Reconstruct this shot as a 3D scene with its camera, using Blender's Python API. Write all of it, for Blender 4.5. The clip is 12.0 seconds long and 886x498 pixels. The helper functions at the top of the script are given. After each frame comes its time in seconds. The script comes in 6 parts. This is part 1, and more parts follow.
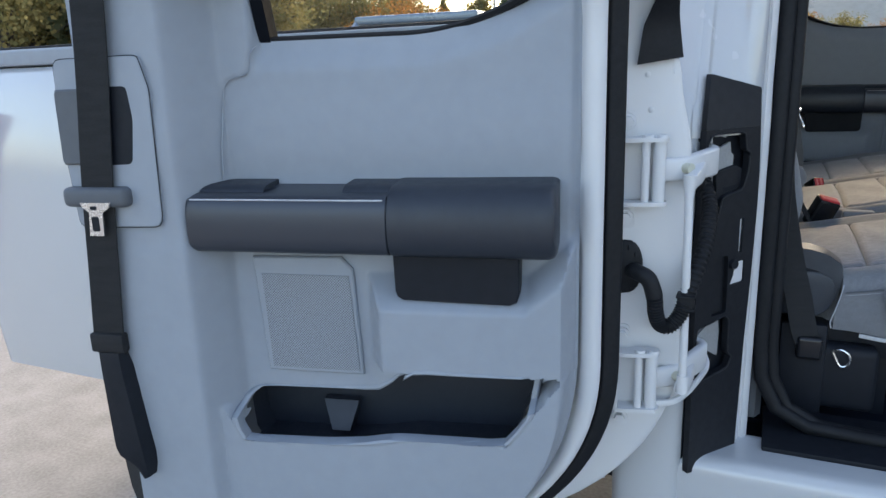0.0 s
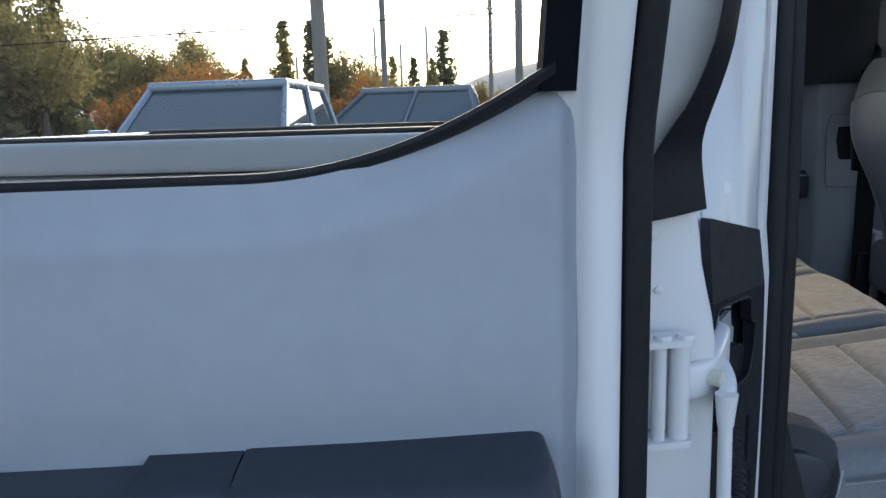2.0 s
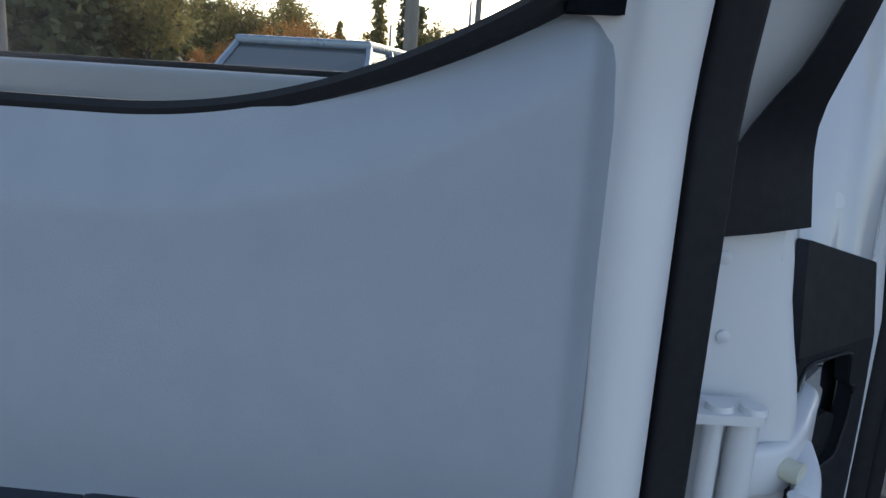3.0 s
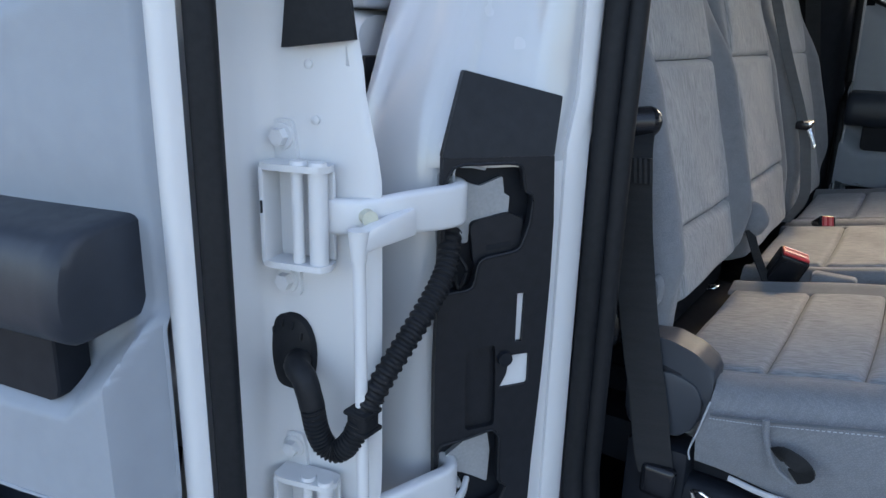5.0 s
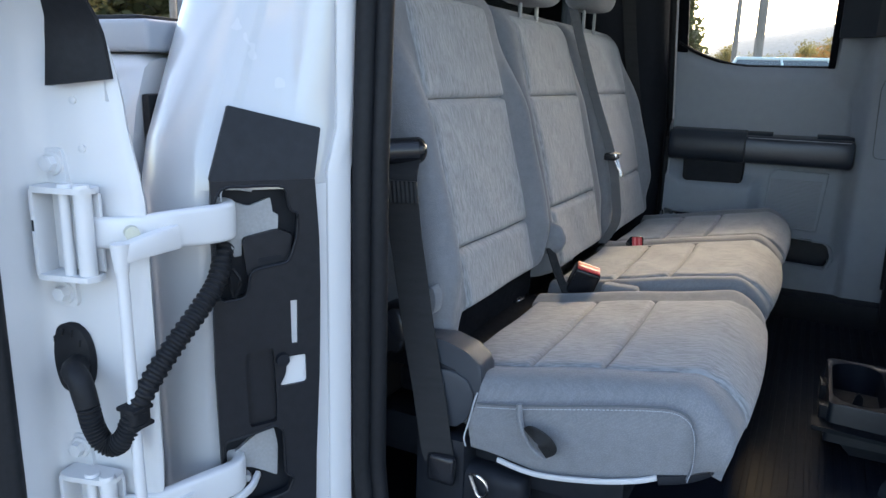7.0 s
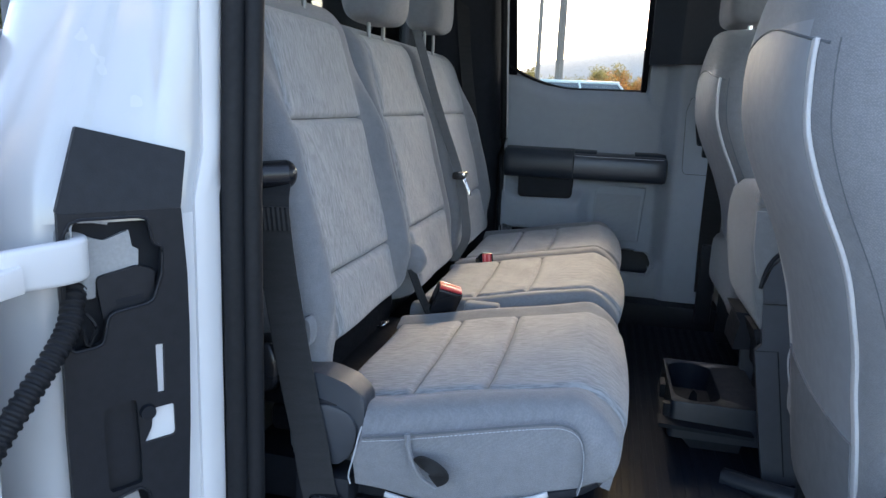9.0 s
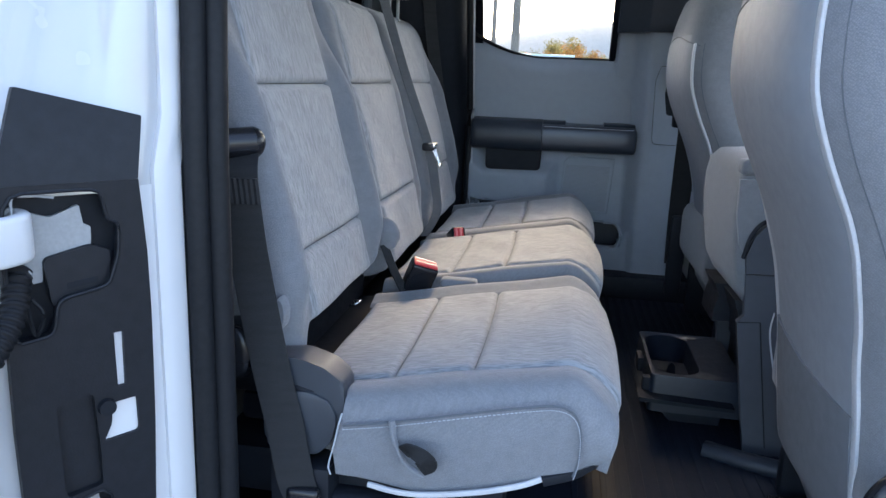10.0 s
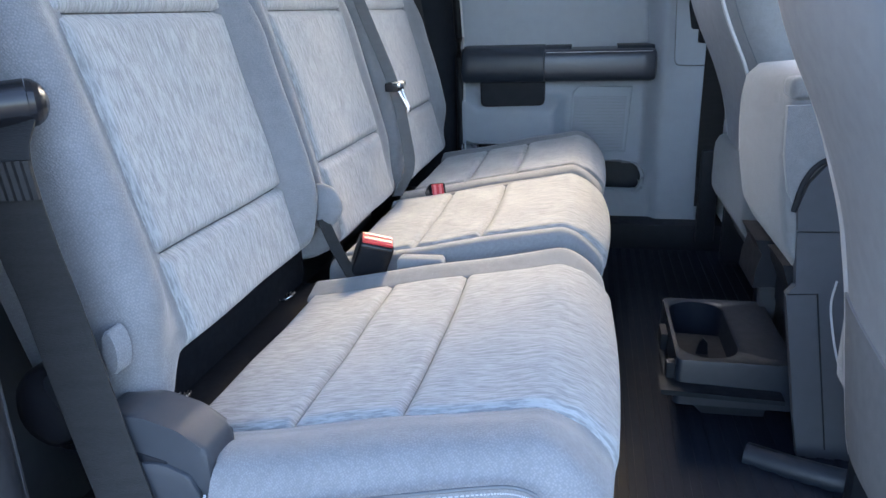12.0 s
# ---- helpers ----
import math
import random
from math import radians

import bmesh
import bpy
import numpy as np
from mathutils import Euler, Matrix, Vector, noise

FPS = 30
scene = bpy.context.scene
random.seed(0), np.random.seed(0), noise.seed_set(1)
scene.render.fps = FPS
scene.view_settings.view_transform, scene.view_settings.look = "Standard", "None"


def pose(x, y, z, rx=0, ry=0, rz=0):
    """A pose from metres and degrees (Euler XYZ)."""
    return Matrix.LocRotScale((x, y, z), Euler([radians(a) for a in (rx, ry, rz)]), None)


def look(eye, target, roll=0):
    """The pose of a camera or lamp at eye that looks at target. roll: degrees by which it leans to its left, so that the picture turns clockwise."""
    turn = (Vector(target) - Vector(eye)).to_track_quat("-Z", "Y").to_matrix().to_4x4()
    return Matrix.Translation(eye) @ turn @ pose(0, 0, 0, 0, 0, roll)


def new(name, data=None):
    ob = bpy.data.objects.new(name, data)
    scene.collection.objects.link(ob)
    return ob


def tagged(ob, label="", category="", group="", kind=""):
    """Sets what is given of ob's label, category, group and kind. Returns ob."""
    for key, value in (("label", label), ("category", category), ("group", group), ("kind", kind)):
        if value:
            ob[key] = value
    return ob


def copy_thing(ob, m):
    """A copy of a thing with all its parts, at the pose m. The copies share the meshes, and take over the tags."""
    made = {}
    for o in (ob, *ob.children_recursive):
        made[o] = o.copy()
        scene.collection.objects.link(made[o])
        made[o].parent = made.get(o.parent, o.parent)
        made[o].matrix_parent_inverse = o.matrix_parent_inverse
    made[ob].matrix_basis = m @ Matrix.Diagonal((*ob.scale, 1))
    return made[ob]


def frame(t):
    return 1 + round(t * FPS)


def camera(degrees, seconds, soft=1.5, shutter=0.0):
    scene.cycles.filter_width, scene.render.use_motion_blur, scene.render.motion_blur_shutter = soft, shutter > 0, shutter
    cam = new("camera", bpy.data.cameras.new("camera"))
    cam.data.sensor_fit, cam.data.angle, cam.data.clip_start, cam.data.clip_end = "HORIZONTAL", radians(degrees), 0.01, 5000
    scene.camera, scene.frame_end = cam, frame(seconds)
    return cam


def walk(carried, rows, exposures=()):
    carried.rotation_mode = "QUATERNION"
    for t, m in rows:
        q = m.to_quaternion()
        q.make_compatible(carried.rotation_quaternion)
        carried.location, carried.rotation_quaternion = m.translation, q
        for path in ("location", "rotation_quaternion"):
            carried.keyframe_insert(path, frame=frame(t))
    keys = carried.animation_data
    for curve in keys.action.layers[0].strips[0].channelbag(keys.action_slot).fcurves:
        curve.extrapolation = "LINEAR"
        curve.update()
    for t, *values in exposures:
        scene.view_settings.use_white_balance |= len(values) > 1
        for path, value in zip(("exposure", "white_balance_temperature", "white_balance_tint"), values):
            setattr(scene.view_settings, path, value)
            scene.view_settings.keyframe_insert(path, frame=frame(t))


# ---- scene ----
# Metres; x runs forward along the pickup, y across it from the kerb side, z up from the ground.
cam = camera(63.5, 12.0, soft=1.5)
PATH = [
    (0.0, -0.153, -0.824, 1.370, 75.32, 2.03, 23.90),
    (0.5, -0.207, -0.822, 1.386, 78.65, 1.84, 20.80),
    (1.0, -0.306, -0.746, 1.404, 80.00, 2.05, 17.10),
    (1.5, -0.428, -0.641, 1.410, 80.75, 1.85, 10.70),
    (2.0, -0.395, -0.392, 1.449, 79.62, 1.81, 8.73),
    (2.5, -0.399, -0.201, 1.436, 78.96, -3.00, 12.18),
    (3.4, -0.320, -0.205, 1.422, 76.60, -2.20, 17.50),
    (4.5, -0.093, -0.181, 1.393, 72.80, -1.02, 28.03),
    (5.0, 0.158, -0.230, 1.374, 72.99, -1.49, 34.38),
    (5.5, 0.281, -0.250, 1.382, 73.52, -1.21, 35.92),
    (6.0, 0.315, -0.258, 1.369, 73.82, -1.20, 34.41),
    (6.5, 0.334, -0.262, 1.367, 74.49, -1.45, 31.92),
    (7.0, 0.365, -0.243, 1.376, 76.43, -1.61, 27.36),
    (7.5, 0.381, -0.239, 1.383, 78.89, -1.64, 22.99),
    (9.5, 0.250, -0.234, 1.368, 77.81, -2.53, 10.90),
    (10.0, 0.239, -0.182, 1.359, 76.50, -2.20, 9.58),
    (10.5, 0.252, -0.063, 1.359, 75.06, -1.79, 9.15),
    (11.0, 0.270, 0.023, 1.350, 73.87, -0.95, 9.94),
    (11.5, 0.296, 0.069, 1.346, 72.61, 0.17, 10.71),
    (12.0, 0.304, 0.143, 1.333, 71.60, 1.66, 11.33),
]
EXPOSURES = [(0.0, 2.05, 7450, 12), (1.0, 2.10, 7200, 11), (1.5, 2.02, 7000, 11), (2.0, 1.80, 7000, 11), (2.5, 1.22, 6950, 11), (4.5, 2.20, 7050, 13), (5.0, 2.22, 7150, 13), (5.5, 2.42, 7250, 12), (6.5, 2.52, 7300, 12), (7.0, 2.62, 7120, 12), (7.5, 2.68, 7050, 12), (9.5, 2.76, 6900, 13), (10.5, 3.08, 6650, 14), (11.0, 3.28, 6600, 14), (12.0, 3.55, 6600, 13)]
walk(cam, [(r[0], pose(*r[1:])) for r in PATH], EXPOSURES)

# ---- world, sun ----
SUN_AZ, SUN_EL = 1.0, 33.0     # degrees from +y towards +x; height
world = bpy.data.worlds.new("world")
scene.world = world
world.use_nodes = True
wn = world.node_tree.nodes
sky = wn.new("ShaderNodeTexSky")
sky.sky_type, sky.sun_disc = "NISHITA", False
sky.sun_elevation, sky.sun_rotation = radians(SUN_EL), radians(SUN_AZ)
sky.dust_density, sky.ozone_density, sky.air_density = 2.5, 1.5, 1.0
world.node_tree.links.new(sky.outputs["Color"], wn["Background"].inputs["Color"])
wn["Background"].inputs["Strength"].default_value = 0.15
sun_data = bpy.data.lights.new("sun", "SUN")
sun_data.energy, sun_data.angle, sun_data.color = 0.42, radians(6), (1.0, 0.78, 0.42)
sun = new("sun", sun_data)
az, el = radians(SUN_AZ), radians(SUN_EL)
sun.matrix_world = look((math.sin(az) * math.cos(el) * 30, math.cos(az) * math.cos(el) * 30, math.sin(el) * 30), (0, 0, 0))

# ---- materials ----
def material(name, color, rough=0.5, metal=0.0, coat=0.0, var=0.0, var_scale=8.0, bump=0.0, bump_scale=400.0,
             spec=0.5, color2=None, stretch=None):
    """Principled surface with two scales of variation in colour and a fine relief, in object metres."""
    m = bpy.data.materials.new(name)
    m.use_nodes = True
    nt, b = m.node_tree, m.node_tree.nodes["Principled BSDF"]
    b.inputs["Base Color"].default_value = (*color, 1)
    b.inputs["Roughness"].default_value, b.inputs["Metallic"].default_value = rough, metal
    b.inputs["Coat Weight"].default_value, b.inputs["Specular IOR Level"].default_value = coat, spec
    b.inputs["Coat Roughness"].default_value = 0.04
    tc = nt.nodes.new("ShaderNodeTexCoord")
    mp = nt.nodes.new("ShaderNodeMapping")
    mp.inputs["Scale"].default_value = stretch or (1, 1, 1)
    nt.links.new(tc.outputs["Object"], mp.inputs["Vector"])
    if var:
        n1, n2, mix = nt.nodes.new("ShaderNodeTexNoise"), nt.nodes.new("ShaderNodeTexNoise"), nt.nodes.new("ShaderNodeMix")
        n1.inputs["Scale"].default_value, n1.inputs["Detail"].default_value = var_scale, 5
        n2.inputs["Scale"].default_value, n2.inputs["Detail"].default_value = var_scale * 14, 3
        for n in (n1, n2):
            nt.links.new(mp.outputs["Vector"], n.inputs["Vector"])
        add = nt.nodes.new("ShaderNodeMath")
        add.operation = "ADD"
        nt.links.new(n1.outputs["Fac"], add.inputs[0])
        nt.links.new(n2.outputs["Fac"], add.inputs[1])
        ramp = nt.nodes.new("ShaderNodeMapRange")
        ramp.inputs["From Min"].default_value, ramp.inputs["From Max"].default_value = 0.65, 1.35
        nt.links.new(add.outputs[0], ramp.inputs["Value"])
        mix.data_type = "RGBA"
        c2 = color2 or tuple(c * (1 - var) for c in color)
        mix.inputs["A"].default_value, mix.inputs["B"].default_value = (*color, 1), (*c2, 1)
        nt.links.new(ramp.outputs["Result"], mix.inputs["Factor"])
        nt.links.new(mix.outputs["Result"], b.inputs["Base Color"])
        rr = nt.nodes.new("ShaderNodeMapRange")
        rr.inputs["From Min"].default_value, rr.inputs["From Max"].default_value = 0.65, 1.35
        rr.inputs["To Min"].default_value, rr.inputs["To Max"].default_value = max(rough - 0.06, 0.02), min(rough + 0.08, 1)
        nt.links.new(add.outputs[0], rr.inputs["Value"])
        nt.links.new(rr.outputs["Result"], b.inputs["Roughness"])
    if bump:
        n3, bp = nt.nodes.new("ShaderNodeTexNoise"), nt.nodes.new("ShaderNodeBump")
        n3.inputs["Scale"].default_value, n3.inputs["Detail"].default_value = bump_scale, 3
        nt.links.new(mp.outputs["Vector"], n3.inputs["Vector"])
        bp.inputs["Strength"].default_value, bp.inputs["Distance"].default_value = bump, 0.001
        nt.links.new(n3.outputs["Fac"], bp.inputs["Height"])
        nt.links.new(bp.outputs["Normal"], b.inputs["Normal"])
    return m


def weave(name, color, color2, rough=0.85, rows=780.0, strength=0.7):
    """Dense woven cloth: fine knots with slow fading."""
    m = material(name, color, rough, var=0.3, var_scale=5, color2=color2, spec=0.25)
    nt, b = m.node_tree, m.node_tree.nodes["Principled BSDF"]
    b.inputs["Sheen Weight"].default_value = 0.25
    tc = [n for n in nt.nodes if n.type == "TEX_COORD"][0]
    n1, n2, bp, mx = (nt.nodes.new(k) for k in ("ShaderNodeTexNoise", "ShaderNodeTexVoronoi", "ShaderNodeBump", "ShaderNodeMath"))
    n1.inputs["Scale"].default_value, n1.inputs["Detail"].default_value = rows * 0.6, 2
    n2.inputs["Scale"].default_value, n2.inputs["Randomness"].default_value = rows * 0.62, 0.55
    turn = nt.nodes.new("ShaderNodeMapping")
    turn.inputs["Rotation"].default_value = (radians(45), radians(38), radians(20))
    nt.links.new(tc.outputs["Object"], turn.inputs["Vector"])
    nt.links.new(tc.outputs["Object"], n1.inputs["Vector"])
    nt.links.new(turn.outputs["Vector"], n2.inputs["Vector"])
    mx.operation = "MULTIPLY"
    nt.links.new(n1.outputs["Fac"], mx.inputs[0])
    nt.links.new(n2.outputs["Distance"], mx.inputs[1])
    bp.inputs["Strength"].default_value, bp.inputs["Distance"].default_value = strength, 0.0012
    nt.links.new(mx.outputs[0], bp.inputs["Height"])
    nt.links.new(bp.outputs["Normal"], b.inputs["Normal"])
    yarn, sc = nt.nodes.new("ShaderNodeMapRange"), nt.nodes.new("ShaderNodeVectorMath")
    yarn.inputs["From Min"].default_value, yarn.inputs["From Max"].default_value = 0.1, 0.6
    yarn.inputs["To Min"].default_value, yarn.inputs["To Max"].default_value = 1.10, 0.84
    nt.links.new(n2.outputs["Distance"], yarn.inputs["Value"])
    sc.operation = "SCALE"
    nt.links.new(b.inputs["Base Color"].links[0].from_socket, sc.inputs[0])
    nt.links.new(yarn.outputs["Result"], sc.inputs["Scale"])
    nt.links.new(sc.outputs["Vector"], b.inputs["Base Color"])
    return m


def streaked(name, light, dark, stretch):
    """Woven insert cloth with fine broken streaks along one direction."""
    m = bpy.data.materials.new(name)
    m.use_nodes = True
    nt, b = m.node_tree, m.node_tree.nodes["Principled BSDF"]
    b.inputs["Roughness"].default_value, b.inputs["Specular IOR Level"].default_value = 0.9, 0.2
    b.inputs["Sheen Weight"].default_value = 0.2
    tc, mp = nt.nodes.new("ShaderNodeTexCoord"), nt.nodes.new("ShaderNodeMapping")
    mp.inputs["Scale"].default_value = stretch
    nt.links.new(tc.outputs["Object"], mp.inputs["Vector"])
    n1, n2, n3 = (nt.nodes.new("ShaderNodeTexNoise") for _ in range(3))
    n1.inputs["Scale"].default_value, n1.inputs["Detail"].default_value, n1.inputs["Roughness"].default_value = 1.0, 6, 0.7
    n1.inputs["Distortion"].default_value = 0.1
    nt.links.new(mp.outputs["Vector"], n1.inputs["Vector"])
    n2.inputs["Scale"].default_value = 9
    nt.links.new(tc.outputs["Object"], n2.inputs["Vector"])
    mr = nt.nodes.new("ShaderNodeMapRange")
    mr.inputs["From Min"].default_value, mr.inputs["From Max"].default_value = 0.41, 0.57
    nt.links.new(n1.outputs["Fac"], mr.inputs["Value"])
    mx = nt.nodes.new("ShaderNodeMix")
    mx.data_type = "RGBA"
    mx.inputs["A"].default_value, mx.inputs["B"].default_value = (*dark, 1), (*light, 1)
    nt.links.new(mr.outputs["Result"], mx.inputs["Factor"])
    nt.links.new(mx.outputs["Result"], b.inputs["Base Color"])
    bp = nt.nodes.new("ShaderNodeBump")
    bp.inputs["Strength"].default_value, bp.inputs["Distance"].default_value = 0.5, 0.0012
    nt.links.new(n1.outputs["Fac"], bp.inputs["Height"])
    nt.links.new(bp.outputs["Normal"], b.inputs["Normal"])
    return m


def glass(name, tint, rough=0.0):
    m = bpy.data.materials.new(name)
    m.use_nodes = True
    nt = m.node_tree
    nt.nodes.clear()
    out, mix, tr, gl, fr = (nt.nodes.new(k) for k in ("ShaderNodeOutputMaterial", "ShaderNodeMixShader", "ShaderNodeBsdfTransparent",
                                                      "ShaderNodeBsdfGlossy", "ShaderNodeFresnel"))
    tr.inputs["Color"].default_value, gl.inputs["Roughness"].default_value = (*tint, 1), rough
    nt.links.new(fr.outputs["Fac"], mix.inputs["Fac"])
    nt.links.new(tr.outputs[0], mix.inputs[1])
    nt.links.new(gl.outputs[0], mix.inputs[2])
    nt.links.new(mix.outputs[0], out.inputs["Surface"])
    return m


GREY = material("grey_plastic", (0.285, 0.315, 0.355), 0.52, var=0.08, var_scale=3, bump=0.18, bump_scale=900, spec=0.35)
GREY_DARK = material("slate_plastic", (0.10, 0.11, 0.125), 0.55, var=0.1, var_scale=3, bump=0.18, bump_scale=900, spec=0.35)
BLACK = material("black_plastic", (0.011, 0.0138, 0.0195), 0.55, var=0.25, var_scale=4, bump=0.2, bump_scale=700, spec=0.2)
COVER = material("black_cover_plastic", (0.0110, 0.0130, 0.0175), 0.50, var=0.3, var_scale=6, bump=0.2, bump_scale=500, spec=0.26)
ARM = material("soft_dark_trim", (0.023, 0.029, 0.040), 0.40, var=0.15, var_scale=5, bump=0.2, bump_scale=800, spec=0.4)
SATIN = material("satin_dark_trim", (0.040, 0.047, 0.061), 0.34, metal=0.3, bump=0.06, bump_scale=1500)
RUBBER = material("black_rubber", (0.0095, 0.011, 0.014), 0.58, var=0.3, var_scale=10, bump=0.15, bump_scale=300, spec=0.24)
GLOSSBLACK = material("gloss_black_plastic", (0.010, 0.011, 0.014), 0.26, spec=0.4)
# One white paint in two tones; the outer is darkened against strong skylight.
WHITE = material("white_paint_dimmed", (0.47, 0.485, 0.50), 0.22, coat=0.8, var=0.03, var_scale=0.7)
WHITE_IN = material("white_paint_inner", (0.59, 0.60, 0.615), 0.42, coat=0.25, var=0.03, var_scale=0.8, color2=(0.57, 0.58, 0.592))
BARE = material("grey_primer_steel", (0.30, 0.31, 0.32), 0.5, metal=0.1, var=0.2, var_scale=20)
STEEL = material("bright_steel", (0.75, 0.76, 0.78), 0.25, metal=1.0, var=0.1, var_scale=30)
BELT_GREY = material("grey_belt_webbing", (0.11, 0.115, 0.122), 0.75, var=0.15, var_scale=20, bump=0.5, bump_scale=250, spec=0.3, stretch=(1, 1, 6))
BELT = material("belt_webbing", (0.017, 0.018, 0.020), 0.75, var=0.2, var_scale=20, bump=0.5, bump_scale=250, spec=0.3, stretch=(1, 1, 6))
TWILL = weave("slate_twill_cloth", (0.205, 0.215, 0.232), (0.172, 0.180, 0.195))
INS_BACK = streaked("streaked_back_cloth", (0.345, 0.355, 0.365), (0.205, 0.213, 0.222), (60, 520, 48))
# Same cloth as the backs, toned down to offset light falling on cushions.
INS_SEAT = streaked("streaked_cushion_cloth_dimmed", (0.315, 0.325, 0.335), (0.184, 0.191, 0.201), (48, 520, 60))
VINYL = material("slate_vinyl", (0.248, 0.263, 0.288), 0.58, var=0.10, var_scale=4, bump=0.25, bump_scale=1400, spec=0.3)
DEEP = material("near_black_matte", (0.0050, 0.0068, 0.0105), 0.9, var=0.3, var_scale=8, bump=0.3, bump_scale=600, spec=0.12)
PIPING = material("light_grey_piping", (0.50, 0.51, 0.53), 0.6, var=0.15, var_scale=20)
THREAD = material("pale_thread", (0.36, 0.38, 0.41), 0.8)
REDBTN = material("red_button", (0.60, 0.045, 0.055), 0.4, var=0.1, var_scale=40)
MAT_FLOOR = material("black_vinyl_mat", (0.0062, 0.0100, 0.0180), 0.62, var=0.5, var_scale=6, bump=0.3, bump_scale=150, color2=(0.0095, 0.0135, 0.0220), spec=0.13)
HEADLINER = material("pale_headliner", (0.62, 0.62, 0.61), 0.9, var=0.06, var_scale=6, bump=0.3, bump_scale=600)
SIDE_GLASS = glass("clear_glass", (0.86, 0.90, 0.88))
PRIVACY = glass("tinted_glass", (0.62, 0.66, 0.64))
GROUND = material("gravel_lot", (0.27, 0.265, 0.255), 0.95, var=0.4, var_scale=6.0, bump=1.0, bump_scale=110, color2=(0.17, 0.166, 0.158))


# ---- mesh helpers ----
def part(name, bm, mat, parent=None, label="", sharp=38.0, mats=()):
    """Link a bmesh as one mesh object under a thing or under a part."""
    bmesh.ops.recalc_face_normals(bm, faces=bm.faces[:])
    me = bpy.data.meshes.new(name)
    bm.to_mesh(me)
    bm.free()
    me.materials.append(mat)
    for m in mats:
        me.materials.append(m)
    for p in me.polygons:
        p.use_smooth = True
    me.set_sharp_from_angle(angle=radians(sharp))
    ob = new(name, me)
    if parent is not None:
        ob.parent = parent
    return tagged(ob, label) if label else ob


def thing(name, label, category, group="", kind=""):
    return tagged(new(name), label, category, group, kind)


def box(bm, x0, x1, y0, y1, z0, z1, bevel=0.0, seg=2, m=None):
    """A box with rounded edges added to bm."""
    r = bmesh.ops.create_cube(bm, size=1.0)["verts"]
    t = Matrix.Translation(((x0 + x1) / 2, (y0 + y1) / 2, (z0 + z1) / 2)) @ Matrix.Diagonal((abs(x1 - x0), abs(y1 - y0), abs(z1 - z0), 1))
    bmesh.ops.transform(bm, matrix=t, verts=r)
    if bevel:
        es = list({e for v in r for e in v.link_edges})
        g = bmesh.ops.bevel(bm, geom=es, offset=bevel, segments=seg, affect="EDGES", profile=0.6)
        r = list({v for f in g["faces"] for v in f.verts} | {v for v in r if v.is_valid})
    if m is not None:
        bmesh.ops.transform(bm, matrix=m, verts=[v for v in r if v.is_valid])
    return bm


def nbox(*a, **k):
    return box(bmesh.new(), *a, **k)


def loft(bm, rings, caps=True, closed=True):
    """Skin a row of rings with the same number of points."""
    vs = [[bm.verts.new(p) for p in r] for r in rings]
    n = len(rings[0])
    for a, b in zip(vs, vs[1:]):
        for i in range(n if closed else n - 1):
            j = (i + 1) % n
            bm.faces.new((a[i], a[j], b[j], b[i]))
    if caps and closed:
        bm.faces.new(vs[0][::-1])
        bm.faces.new(vs[-1])
    return bm


def smooth_path(pts, n):
    """Catmull-Rom through pts."""
    P = [Vector(p) for p in pts]
    P = [P[0] * 2 - P[1]] + P + [P[-1] * 2 - P[-2]]
    out = []
    k = len(P) - 3
    for i in range(n + 1):
        s = min(i / n * k, k - 1e-6)
        j = int(s)
        f = s - j
        a, b, c, d = P[j:j + 4]
        out.append(0.5 * ((2 * b) + (c - a) * f + (2 * a - 5 * b + 4 * c - d) * f * f + (3 * b - a - 3 * c + d) * f ** 3))
    return out


def sweep(bm, path, ring, up=(0, 0, 1)):
    """Carry a flat ring [(a, b), ...] along path; ring may be a function of the step."""
    path = [Vector(p) for p in path]
    rings = []
    up = Vector(up)
    for i, p in enumerate(path):
        d = (path[min(i + 1, len(path) - 1)] - path[max(i - 1, 0)]).normalized()
        side = d.cross(up)
        side = side.normalized() if side.length > 1e-4 else Vector((1, 0, 0))
        u2 = side.cross(d).normalized()
        rr = ring(i) if callable(ring) else ring
        rings.append([p + side * a + u2 * b for a, b in rr])
    return loft(bm, rings)


def circle(r, n=12):
    return [(r * math.cos(2 * math.pi * i / n), r * math.sin(2 * math.pi * i / n)) for i in range(n)]


def rrect(a, b, r, n=4):
    """Rounded rectangle of half sizes a, b."""
    out = []
    for cx, cy, s in ((a - r, b - r, 0), (r - a, b - r, 90), (r - a, r - b, 180), (a - r, r - b, 270)):
        for i in range(n + 1):
            t = radians(s + 90 * i / n)
            out.append((cx + r * math.cos(t), cy + r * math.sin(t)))
    return out


def tube(path, r, n=10, up=(0, 0, 1), steps=0):
    path = smooth_path(path, steps) if steps else [Vector(p) for p in path]
    return sweep(bmesh.new(), path, circle(r, n), up)


def cyl(bm, a, b, r0, r1=None, n=16):
    a, b = Vector(a), Vector(b)
    r1 = r0 if r1 is None else r1
    up = (0, 0, 1) if abs((b - a).normalized().z) < 0.9 else (1, 0, 0)
    d = (b - a).normalized()
    side = d.cross(Vector(up)).normalized()
    u2 = side.cross(d)
    return loft(bm, [[p + side * x + u2 * y for x, y in circle(r, n)] for p, r in ((a, r0), (b, r1))])


